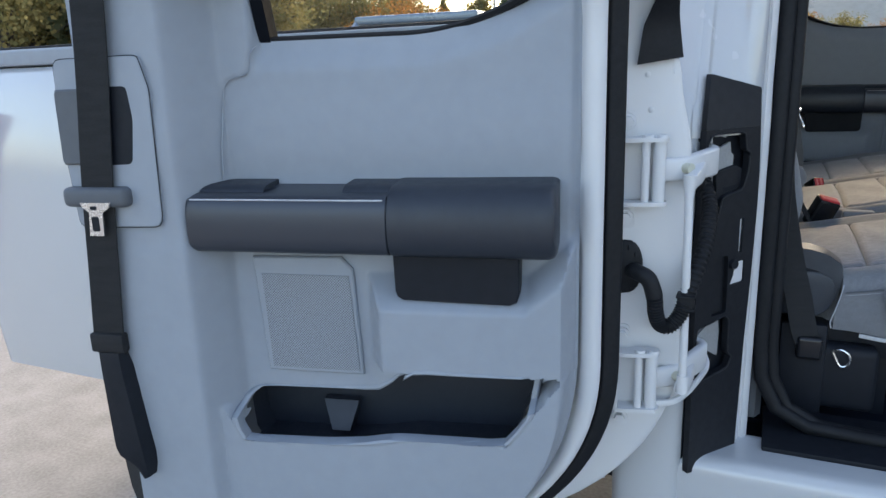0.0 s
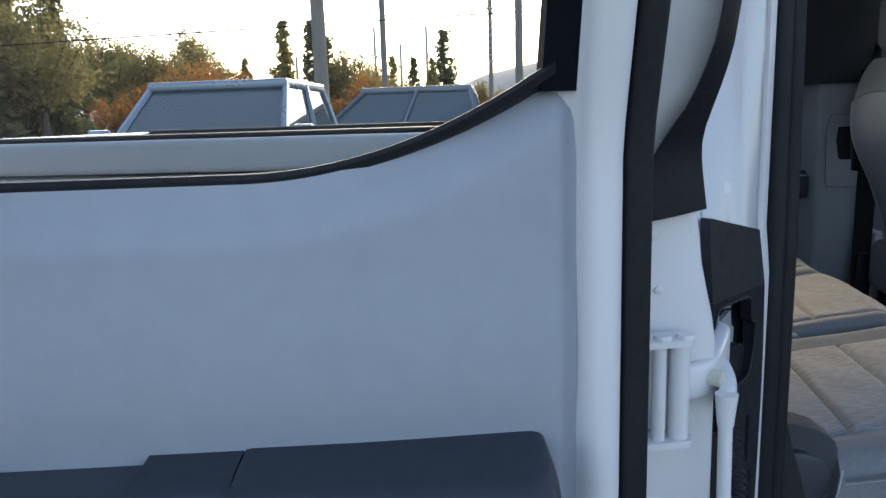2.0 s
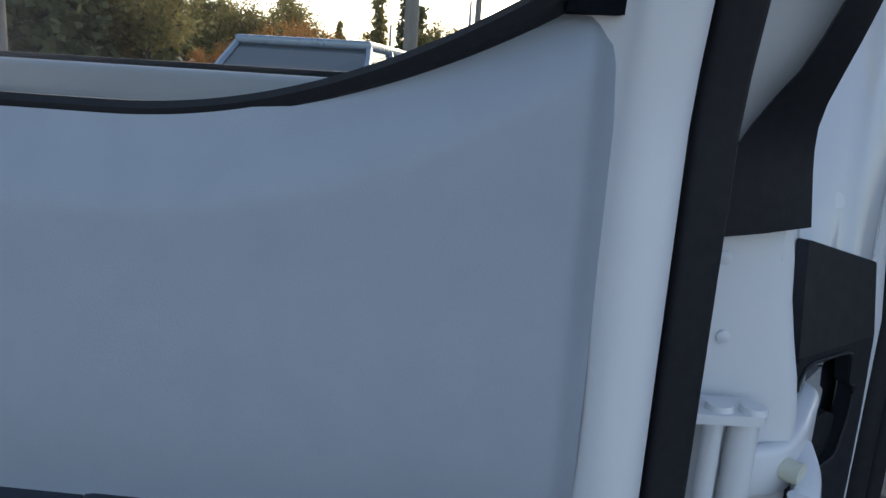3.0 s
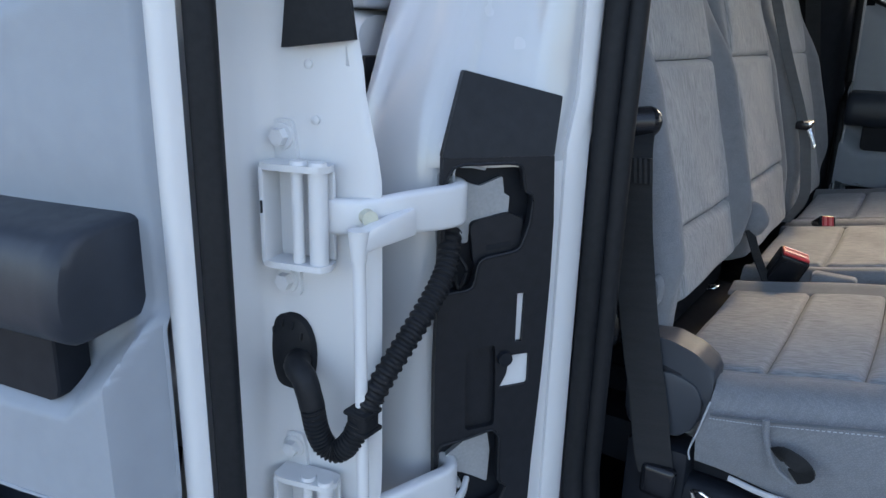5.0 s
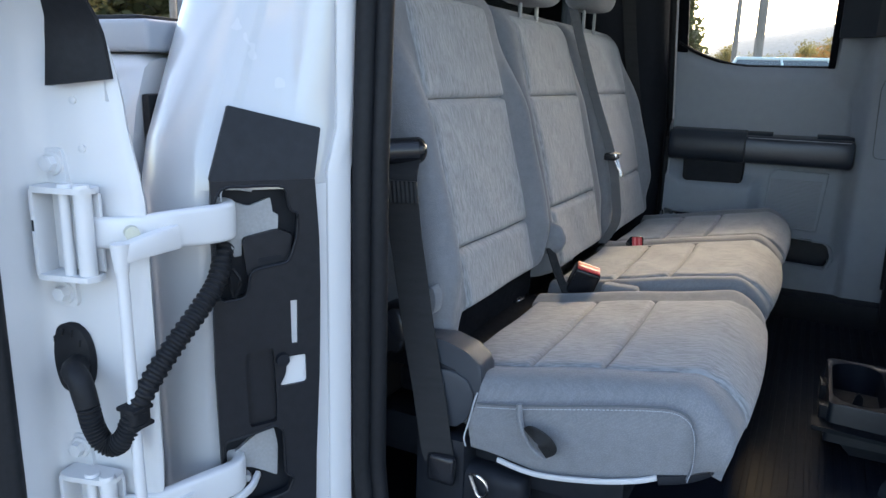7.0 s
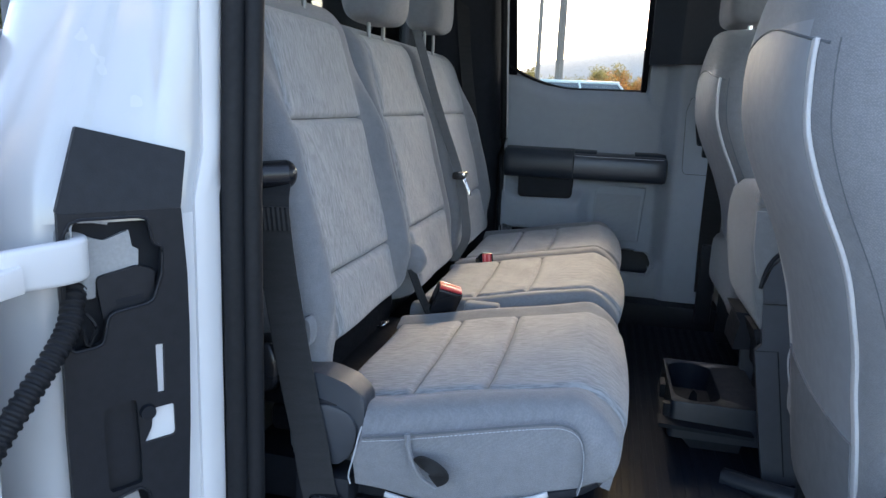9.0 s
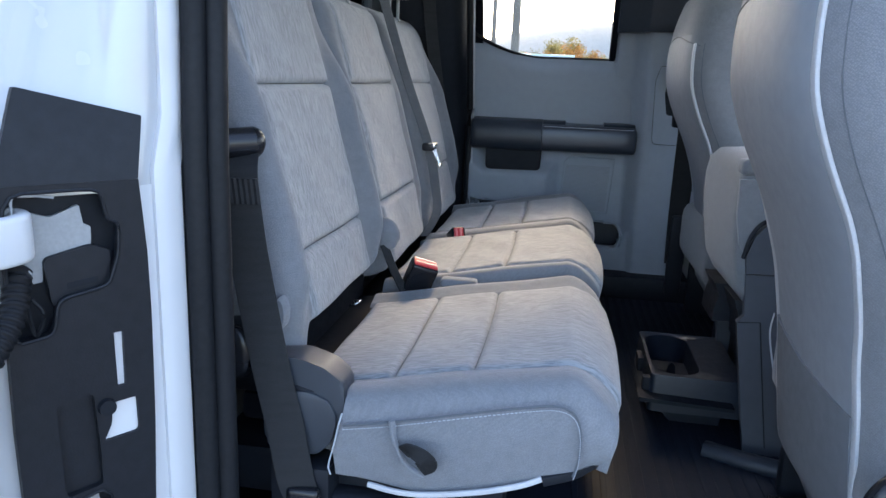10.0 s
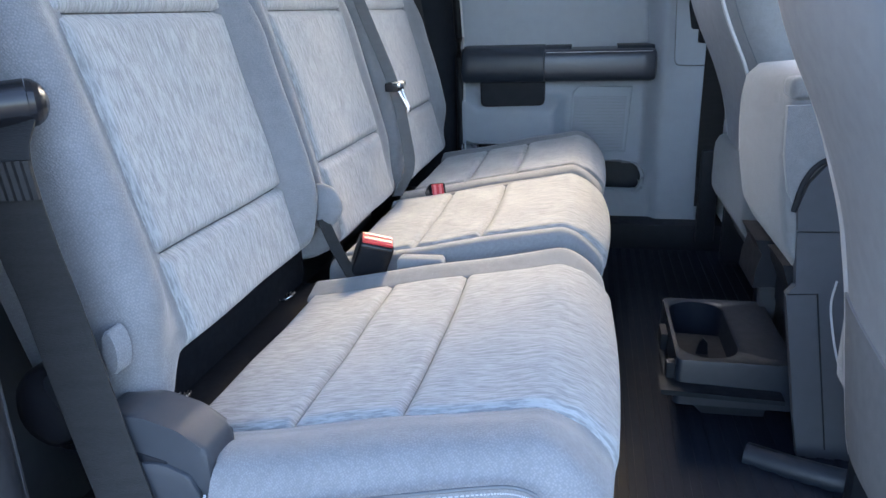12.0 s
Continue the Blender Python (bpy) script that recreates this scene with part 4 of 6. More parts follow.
# Added black strip that gives the cab-to-box gap its dark shade.
part("gap_filler", nbox(-0.377, -0.364, 0.385, 0.46, 0.62, 1.345, 0.004), RUBBER, bed, "black strip standing for the shade between cab and box")
part("side_panel", nbox(-2.0, -0.378, 2.30, 2.41, 0.62, 1.40, 0.02), WHITE, bed)
part("front_panel", nbox(-0.43, -0.384, 0.46, 2.31, 0.62, 1.33, 0.01), WHITE_IN, bed)
part("tailgate", nbox(-2.03, -1.99, 0.42, 2.31, 0.62, 1.43, 0.015), WHITE, bed)
part("bed_floor", nbox(-2.0, -0.41, 0.42, 2.31, 0.74, 0.78), BLACK, bed)
bm = bmesh.new()
box(bm, -2.0, -0.368, 0.392, 0.485, 1.395, 1.434, 0.007, 3)
part("rail_cap", bm, GREY, bed, "slate plastic rail cap")
part("rail_top", nbox(-2.0, -0.40, 0.405, 0.475, 1.4342, 1.440, 0.002), BLACK, bed, "black top strip")
part("rail_cap", nbox(-2.0, -0.37, 2.29, 2.40, 1.401, 1.436, 0.008, 3), BLACK, bed)
LAMP = material("red_lamp_lens", (0.5, 0.02, 0.03), 0.2, coat=0.5)
part("tail_lamp", nbox(-2.015, -1.94, 0.314, 0.40, 0.98, 1.30, 0.01, 3), LAMP, bed, "red tail lamp")

# ---- rear bench ----
def seat_x(z):
    """Front face of the backrests."""
    return -0.105 - 0.262 * (z - 1.115)


def backrest(seat, y0, y1, ztop=1.525, zbot=1.012, fine=60, mid=False, foot=False):
    ym = (y0 + y1) / 2
    iy0, iy1 = (y0 + 0.085, y1 - 0.075) if not mid else (y0 + 0.06, y1 - 0.05)

    def front(s, t):
        y = y0 + (y1 - y0) * s
        zl = zbot - (0.046 * ss(y0 + 0.084, y0 + 0.020, y) if foot else 0)
        z = zl + (ztop - zl) * t
        x = seat_x(z)
        bol = 0.030 * (ss(iy0, iy0 - 0.05, y) + ss(iy1, iy1 + 0.05, y)) * ss(1.0, 1.1, z) * ss(1.45, 1.3, z)
        if mid:
            bol *= 0.6
        e = min(s, 1 - s) * (y1 - y0)
        r = 0.035
        edge_y = r - math.sqrt(max(r * r - max(r - e, 0) ** 2, 0))
        ez = (1 - t) * (ztop - zbot)
        rz = 0.06
        edge_z = rz - math.sqrt(max(rz * rz - max(rz - ez, 0) ** 2, 0))
        lowz = t * (ztop - zbot)
        edge_l = 0.03 - math.sqrt(max(0.0009 - max(0.03 - lowz, 0) ** 2, 0))
        crown = 0.012 * math.sin(math.pi * min(max((z - 0.95) / 0.55, 0), 1)) * 0.5
        yy = y + (0.012 * ss(1.35, 1.525, z)) * (1 if y < ym else -1) * abs(y - ym) / (y1 - y0) * 2
        wr = 0.0016 * math.sin(31 * z + 9 * y) * math.sin(23 * y + 2)
        return (x - 0.012 + bol + crown - edge_y - edge_z - edge_l + wr, yy, z)

    def skin(s, t):
        x, y, z = front(s, t)
        ys = y0 + (y1 - y0) * s
        return (x - 0.016 * ss(iy0 + 0.006, iy0 + 0.02, ys) * ss(iy1 - 0.006, iy1 - 0.02, ys) * ss(zbot + 0.008, zbot + 0.023, z) * ss(1.505, 1.49, z), y, z)
    b = part("backrest", sheet(skin, fine, fine, lambda s, t: (seat_x(zbot + (ztop - zbot) * t) - 0.13, y0 + 0.01 + (y1 - y0 - 0.02) * s, zbot + 0.005 + (ztop - zbot - 0.02) * t)), TWILL, seat, "slate grey twill backrest", 60)

    def pad(z0, z1, wide0, wide1, puff, nm="insert_panel"):
        def f(s, t):
            z = z0 + (z1 - z0) * t
            wd = wide0 + (wide1 - wide0) * t
            y = (iy0 + iy1) / 2 + (s - 0.5) * (iy1 - iy0) * wd
            e = min(min(s, 1 - s) * (iy1 - iy0), min(t, 1 - t) * (z1 - z0))
            h = puff * (1 - (1 - min(e / 0.014, 1)) ** 2.4)
            wr = 0.0012 * math.sin(40 * z + 12 * y) * math.sin(37 * y + 1) * min(e / 0.03, 1)
            base = front((y - y0) / (y1 - y0), (z - zbot) / (ztop - zbot))[0]
            return (base - 0.004 + h + wr, y, z)
        part(nm, sheet(f, 52, 40), INS_BACK, b, "pale grey streaked cloth insert", 60)
    pad(zbot + 0.008, 1.1098, 0.99, 1.0, 0.010)
    pad(1.1112, 1.3398, 1.0, 1.02, 0.010)
    pad(1.3412, 1.505, 1.03, 1.02, 0.009)
    return b


def cushion(seat, y0, y1, lift=0.0, mid=False, cut=False):
    X0, X1 = -0.088, 0.346
    iy0, iy1 = (y0 + (0.09 if cut else 0.10), y1 - 0.078) if not mid else (y0 + 0.035, y1 - 0.035)

    def top(x):
        return 0.962 + 0.185 * x + lift - 0.02 * ss(0.26, 0.33, x)

    def f(s, t):
        x, y = X0 + (X1 - X0) * s, y0 + (y1 - y0) * t
        z = top(x)
        ey, ex = min(t, 1 - t) * (y1 - y0), (1 - s) * (X1 - X0)
        r = 0.045 if not mid else 0.025
        rx = 0.088
        side, nose = r - math.sqrt(max(r * r - max(r - ey, 0) ** 2, 0)), rx - math.sqrt(max(rx * rx - max(rx - ex, 0) ** 2, 0))
        drop = min(math.hypot(side, nose), 0.090)
        z -= drop
        bol = 0.016 * (ss(iy0, iy0 - 0.04, y) + ss(iy1, iy1 + 0.04, y)) * ss(0.0, 0.02, ey)
        z += bol * (0.2 if mid else 0.55)
        z += 0.0015 * math.sin(28 * x + 11 * y) * math.sin(25 * y)
        xx = x + 0.012 * math.sin(math.pi * t) * s - 0.030 * (drop / 0.096) ** 2 * ss(0.24, 0.34, x)
        if cut:
            xx = max(xx, -0.004 - 0.09 * ss(0.625, 0.665, y) - 0.012 * ss(0.95, 0.88, z))
        return (xx, y, z)

    def skin(s, t):
        x, y, z = f(s, t)
        return (x, y, z - 0.016 * ss(iy0, iy0 + 0.012, y) * ss(iy1, iy1 - 0.012, y) * ss(0.31, 0.295, x))

    def low(s, t):
        x, y, z = f(s, t)
        zb = float(np.interp(x, (-0.09, 0.02, 0.10, 0.173, 0.239, 0.276, 0.315), (0.864, 0.862, 0.851, 0.866, 0.885, 0.898, 0.918)))
        return (x - 0.012 * ss(0.2, 0.32, x), y + 0.012 * (0.5 - t) * 2, min(zb + lift * 0.5, z - 0.003))
    c = part("cushion", sheet(skin, 64, 72, low), TWILL, seat, "slate grey twill cushion", 60)

    def pad(x0, x1, puff):
        def g(s, t):
            x, y = x0 + (x1 - x0) * s, iy0 + (iy1 - iy0) * t
            e = min(min(s, 1 - s) * (x1 - x0), min(t, 1 - t) * (iy1 - iy0))
            h = puff * (1 - (1 - min(e / 0.012, 1)) ** 2.4)
            p = f((x - X0) / (X1 - X0), (y - y0) / (y1 - y0))
            wr = 0.0013 * math.sin(60 * x + 5 * y) * math.sin(30 * y + 4) * min(e / 0.03, 1)
            return (p[0] + (h * 0.7 if x > 0.29 else 0), y, p[2] - 0.004 + h + wr)
        part("insert_panel", sheet(g, 40, 60), INS_SEAT, c, "pale grey streaked cloth insert", 60)
    pad(-0.080, 0.0385, 0.008)
    pad(0.0395, 0.1435, 0.008)
    pad(0.1445, 0.340, 0.008)
    return c


near_seat = thing("rear_seat", "slate grey cloth rear seat with pale streaked inserts", "car seat", "rear seats")
mid_seat = thing("rear_seat", "narrow raised middle rear seat with pale streaked inserts", "car seat", "rear seats")
far_seat = thing("rear_seat", "slate grey cloth rear seat beside the closed door", "car seat", "rear seats")
backrest(near_seat, 0.655, 1.118, ztop=1.545, zbot=1.004, foot=True)
backrest(mid_seat, 1.128, 1.560, zbot=0.972, mid=True)
backrest(far_seat, 1.570, 2.085, zbot=0.966)
near_cush = cushion(near_seat, 0.595, 1.125, cut=True)
cushion(mid_seat, 1.135, 1.55, 0.016, True)
cushion(far_seat, 1.555, 2.10, 0.006)
# side of the near cushion: stitched seam, pocket edge, strap, pale lower welt
bm = bmesh.new()
seam = smooth_path([(0.0, 0.5825, 0.939), (0.05, 0.5815, 0.949), (0.092, 0.581, 0.959), (0.162, 0.581, 0.976), (0.227, 0.581, 0.991), (0.258, 0.5815, 0.995), (0.277, 0.582, 0.987), (0.285, 0.5825, 0.966), (0.286, 0.584, 0.930), (0.281, 0.586, 0.905)], 120)
sweep(bm, seam, circle(0.0016, 6))
part("side_seam", bm, GREY_DARK, near_cush)
bm = bmesh.new()
for k in range(119):
    a, b = seam[k], seam[k].lerp(seam[k + 1], 0.6)
    o = Vector((0, -0.0012, -0.005))
    cyl(bm, a + o, b + o, 0.00065, n=5)
part("stitching", bm, THREAD, near_cush, "pale top stitching")
bm = bmesh.new()
sweep(bm, smooth_path([(-0.003, 0.588, 0.952), (-0.006, 0.584, 0.938), (-0.012, 0.583, 0.91), (-0.019, 0.584, 0.882), (-0.017, 0.586, 0.868)], 20), circle(0.0012, 6), up=(0, 1, 0))
part("side_piping", bm, THREAD, near_cush, "pale piping")
bm = bmesh.new()
sweep(bm, smooth_path([(0.030, 0.592, 0.857), (0.070, 0.588, 0.854), (0.110, 0.588, 0.856), (0.173, 0.588, 0.869), (0.220, 0.590, 0.883), (0.245, 0.594, 0.893)], 30), rrect(0.0024, 0.0036, 0.0016, 2))
part("lower_welt", bm, PIPING, near_cush, "pale lower welt")
part("welt_end", sweep(bmesh.new(), smooth_path([(0.246, 0.594, 0.890), (0.28, 0.600, 0.900), (0.305, 0.612, 0.911)], 12), rrect(0.004, 0.006, 0.002, 2)), BLACK, near_cush, "black end of the welt")
bm = bmesh.new()
sweep(bm, smooth_path([(0.062, 0.580, 0.954), (0.066, 0.578, 0.93), (0.08, 0.578, 0.90), (0.102, 0.580, 0.884)], 16), rrect(0.004, 0.003, 0.002, 2))
part("pocket_edge", bm, TWILL, near_cush)
bm = bmesh.new()
sweep(bm, smooth_path([(0.078, 0.580, 0.915), (0.088, 0.566, 0.925), (0.105, 0.560, 0.922), (0.112, 0.566, 0.910), (0.100, 0.574, 0.898)], 20), rrect(0.010, 0.0015, 0.001, 1), up=(0, 1, 0))
part("pull_strap", bm, BELT, near_cush, "black pull strap")
for o in near_cush.children:
    if not o.name.startswith("insert_panel"):
        o.location.y = 0.010
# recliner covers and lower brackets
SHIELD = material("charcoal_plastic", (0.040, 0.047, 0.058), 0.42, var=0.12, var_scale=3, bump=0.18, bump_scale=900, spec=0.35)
guard = thing("recliner_cover", "dark slate plastic recliner cover beside the cushion", "seat trim")
def slab(poly, y0, y1, bevel):
    """A rounded plate given by its outline in x and z."""
    bm = prism(bmesh.new(), rounded(poly, 0.18), 1, y0, y1)
    es = [e for e in bm.edges if abs(e.verts[0].co.y - e.verts[1].co.y) < 1e-6]
    bmesh.ops.bevel(bm, geom=es, offset=bevel, segments=3, affect="EDGES", profile=0.6)
    return bm
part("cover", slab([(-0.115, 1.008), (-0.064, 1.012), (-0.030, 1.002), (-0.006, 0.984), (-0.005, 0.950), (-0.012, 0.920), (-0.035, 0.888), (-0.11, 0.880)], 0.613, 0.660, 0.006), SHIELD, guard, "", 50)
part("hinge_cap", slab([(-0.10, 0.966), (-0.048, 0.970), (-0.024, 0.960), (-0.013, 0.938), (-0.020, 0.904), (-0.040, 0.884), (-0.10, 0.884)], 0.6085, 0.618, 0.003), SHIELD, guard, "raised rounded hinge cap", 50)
bm = nbox(-0.016, 0.016, 0.6115, 0.616, -0.0065, 0.0065, 0.003)
bmesh.ops.transform(bm, matrix=Matrix.Translation((-0.060, 0, 0.968)) @ Matrix.Rotation(radians(14), 4, "Y"), verts=bm.verts[:])
part("slot", bm, BLACK, guard)
bm = bmesh.new()
box(bm, -0.10, -0.02, 0.60, 0.66, 0.652, 0.87, 0.008)
box(bm, -0.05, 0.07, 0.605, 0.65, 0.70, 0.83, 0.02, 3)
part("floor_bracket", bm, BLACK, guard)
part("anchor", tube([(-0.010, 0.600, 0.822), (0.004, 0.594, 0.828), (0.018, 0.594, 0.818), (0.018, 0.596, 0.800), (0.004, 0.598, 0.795), (-0.010, 0.600, 0.822)], 0.0024, 8, steps=20), STEEL, guard, "bright wire anchor ring")
tab = [(-0.099 + 0.0085 * math.cos(a), 1.058 + 0.021 * math.sin(a)) for a in [2 * math.pi * n / 28 for n in range(28)]]
part("release_tab", loft(bmesh.new(), [[(x, y, z) for x, z in tab] for y in (0.655, 0.639)] + [[(-0.099 + (x + 0.099) * 0.8, 0.636, 1.058 + (z - 1.058) * 0.9) for x, z in tab]]), TWILL, near_seat, "grey release tab", 50)
under = thing("bench_frame", "dark seat frame under the rear bench", "seat frame")
bm = bmesh.new()
box(bm, -0.20, 0.20, 0.64, 2.06, 0.80, 0.868, 0.01)
part("tray", bm, BLACK, under)
for y in (0.72, 1.33, 1.98):
    part("leg", nbox(-0.12, 0.10, y - 0.02, y + 0.02, 0.652, 0.80, 0.005), BLACK, under)
# near lap-shoulder belt with its guide
nb = thing("seat_belt", "black shoulder belt running down from its guide", "seat belt")
bm = bmesh.new()
cyl(bm, (-0.162, 0.606, 1.272), (-0.128, 0.636, 1.274), 0.018, 0.019)
for k in range(5):
    t0, t1 = radians(18 * k), radians(18 * (k + 1))
    cyl(bm, (-0.128 + 0.011 * math.sin(t0), 0.636 + 0.010 * math.sin(t0), 1.274), (-0.128 + 0.011 * math.sin(t1), 0.636 + 0.010 * math.sin(t1), 1.274), 0.019 * math.cos(t0), max(0.019 * math.cos(t1), 0.001))
part("guide", bm, GLOSSBLACK, nb, "glossy black belt guide")
part("webbing", webbing(bmesh.new(), [(-0.139, 0.620, 1.262), (-0.131, 0.598, 1.235), (-0.124, 0.600, 1.165), (-0.119, 0.605, 1.12), (-0.108, 0.604, 1.06), (-0.093, 0.601, 0.99), (-0.077, 0.596, 0.93), (-0.061, 0.590, 0.86), (-0.052, 0.589, 0.835)], 0.0235, (0.9, 0.24, 0)), BELT, nb)
part("fold", webbing(bmesh.new(), [(-0.1305, 0.594, 1.236), (-0.1275, 0.5945, 1.206)], 0.0243, (0.9, 0.24, 0), 6, 0.0035), BELT, nb, "stitched fold")
cap = [(-0.154 + 0.034 * k * math.cos(a), 0.622 + d, 1.010 + 0.040 * k * math.sin(a)) for d, k in ((0.022, 1.0), (0.0, 1.0), (-0.008, 0.93), (-0.014, 0.75), (-0.017, 0.45), (-0.018, 0.1)) for a in [2 * math.pi * n / 24 for n in range(24)]]
part("retractor_cap", loft(bmesh.new(), [cap[24 * k:24 * k + 24] for k in range(6)]), GLOSSBLACK, nb, "glossy round retractor cap", 60)
part("anchor_hook", nbox(-0.072, -0.028, 0.580, 0.597, 0.805, 0.850, 0.008, 3), GLOSSBLACK, nb)
# middle belt with bright tongue
mb = thing("seat_belt", "dark middle belt with bright metal tongue on backrest", "seat belt")
part("webbing", webbing(bmesh.new(), [(-0.205, 1.545, 1.545), (-0.145, 1.552, 1.36), (-0.085, 1.552, 1.20), (-0.062, 1.545, 1.10), (-0.056, 1.542, 1.03), (-0.085, 1.545, 0.97)], 0.0115, (0.9, 0.5, 0)), BELT_GREY, mb)
bm = bmesh.new()
box(bm, -0.095, -0.066, 1.525, 1.575, 1.184, 1.202, 0.005, 2)
part("tongue_housing", bm, GLOSSBLACK, mb)
bm = bmesh.new()
cyl(bm, (-0.072, 1.537, 1.19), (-0.052, 1.541, 1.150), 0.003)
cyl(bm, (-0.070, 1.558, 1.19), (-0.052, 1.551, 1.150), 0.003)
box(bm, -0.057, -0.049, 1.537, 1.556, 1.143, 1.153, 0.002)
box(bm, -0.084, -0.062, 1.526, 1.574, 1.192, 1.202, 0.004)
part("tongue_plate", bm, STEEL, mb, "bright metal tongue")
# buckles
PINK = material("pale_red_plastic", (0.75, 0.20, 0.20), 0.3)
def buckle(x, y, z, turn, name, label):
    b = thing(name, label, "buckle", "seat belt buckles")
    m = Matrix.Translation((x, y, z)) @ turn
    part("body", nbox(-0.017, 0.017, -0.026, 0.026, -0.075, 0.0, 0.006, 3, m=m), GLOSSBLACK, b)
    bt = part("button", nbox(-0.012, 0.012, -0.023, 0.023, -0.004, 0.0035, 0.002, 2, m=m), REDBTN, b, "red release button")
    for rx in (-0.007, 0.004):
        part("button_ridge", nbox(rx - 0.002, rx + 0.003, -0.021, 0.021, 0.003, 0.0048, 0.0008, 1, m=m), PINK, bt, "pale ridge")
    return b
buckle(0.0, 1.116, 1.012, pose(0, 0, 0, -18, 18, -72), "belt_buckle", "black buckle with red button standing between cushions")
buckle(0.004, 1.540, 0.975, pose(0, 0, 0, 62, 0, 24), "belt_buckle", "black buckle with red end lying on the bench")
webb = thing("buckle_strap", "dark webbing stalk between the seat cushions", "strap")
part("strap", webbing(bmesh.new(), [(-0.080, 1.108, 1.045), (-0.060, 1.104, 1.0), (-0.035, 1.10, 0.955)], 0.010, (0.6, 1, 0)), BELT, webb)
hump = thing("armrest_hinge", "slate cloth covered hinge lobe between the backrests", "seat trim")
bm = bmesh.new()
rings = []
for j in range(9):
    u = -0.98 + 1.96 * j / 8
    k = math.sqrt(1 - u * u)
    rings.append([(-0.086 + 0.034 * u, 1.122 + 0.019 * k * math.cos(t), 1.062 + 0.034 * k * math.sin(t)) for t in [2 * math.pi * i / 20 for i in range(20)]])
part("lobe", loft(bm, rings), TWILL, hump, "", 60)
flap = thing("cushion_flap", "small slate cloth flap between the seat cushions", "seat trim")
part("flap", nbox(0.03, 0.10, 1.105, 1.135, 0.955, 0.988, 0.008, 3), TWILL, flap)
rear_gap = thing("latch_loop", "near-black filler shading the seat gap, with bright latch wire", "latch")
# Added filler blocks, near black so the gap reads as deep shade.
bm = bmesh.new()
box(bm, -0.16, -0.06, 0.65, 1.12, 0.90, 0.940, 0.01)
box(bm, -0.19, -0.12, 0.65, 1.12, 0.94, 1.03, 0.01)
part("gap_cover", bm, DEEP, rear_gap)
for y in (0.742, 1.030):
    part("wire_loop", tube([(-0.126, y - 0.012, 0.946), (-0.106, y - 0.011, 0.954), (-0.106, y + 0.011, 0.954), (-0.126, y + 0.012, 0.946)], 0.0020, 8, steps=12), STEEL, rear_gap, "bright latch wire")
# headrests
POST = material("dull_steel", (0.22, 0.225, 0.235), 0.38, metal=0.9, var=0.1, var_scale=30)
def headrest(y, name, z=1.575, x=-0.235):
    h = thing(name, "slate cloth headrest on two posts above the bench", "headrest", "rear headrests")
    def f(a, b):
        th, ph = 2 * math.pi * a, math.pi * (b - 0.5)
        c = lambda v, e: math.copysign(abs(v) ** e, v)
        return (x + 0.055 * c(math.cos(ph), 0.45) * c(math.cos(th), 0.55), y + 0.115 * c(math.cos(ph), 0.45) * c(math.sin(th), 0.55), z + 0.05 + 0.075 * c(math.sin(ph), 0.55))
    bm = sheet(f, 32, 18)
    bmesh.ops.remove_doubles(bm, verts=bm.verts[:], dist=0.0005)
    part("pad", bm, TWILL, h, "", 60)
    for d in (-0.05, 0.05):
        part("post", cyl(bmesh.new(), (x, y + d, z - 0.12), (x, y + d, z), 0.0042), POST, h, "dull metal post")
    return h
headrest(0.885, "headrest", 1.600)
headrest(1.32, "headrest", 1.558)
headrest(1.79, "headrest", 1.585)

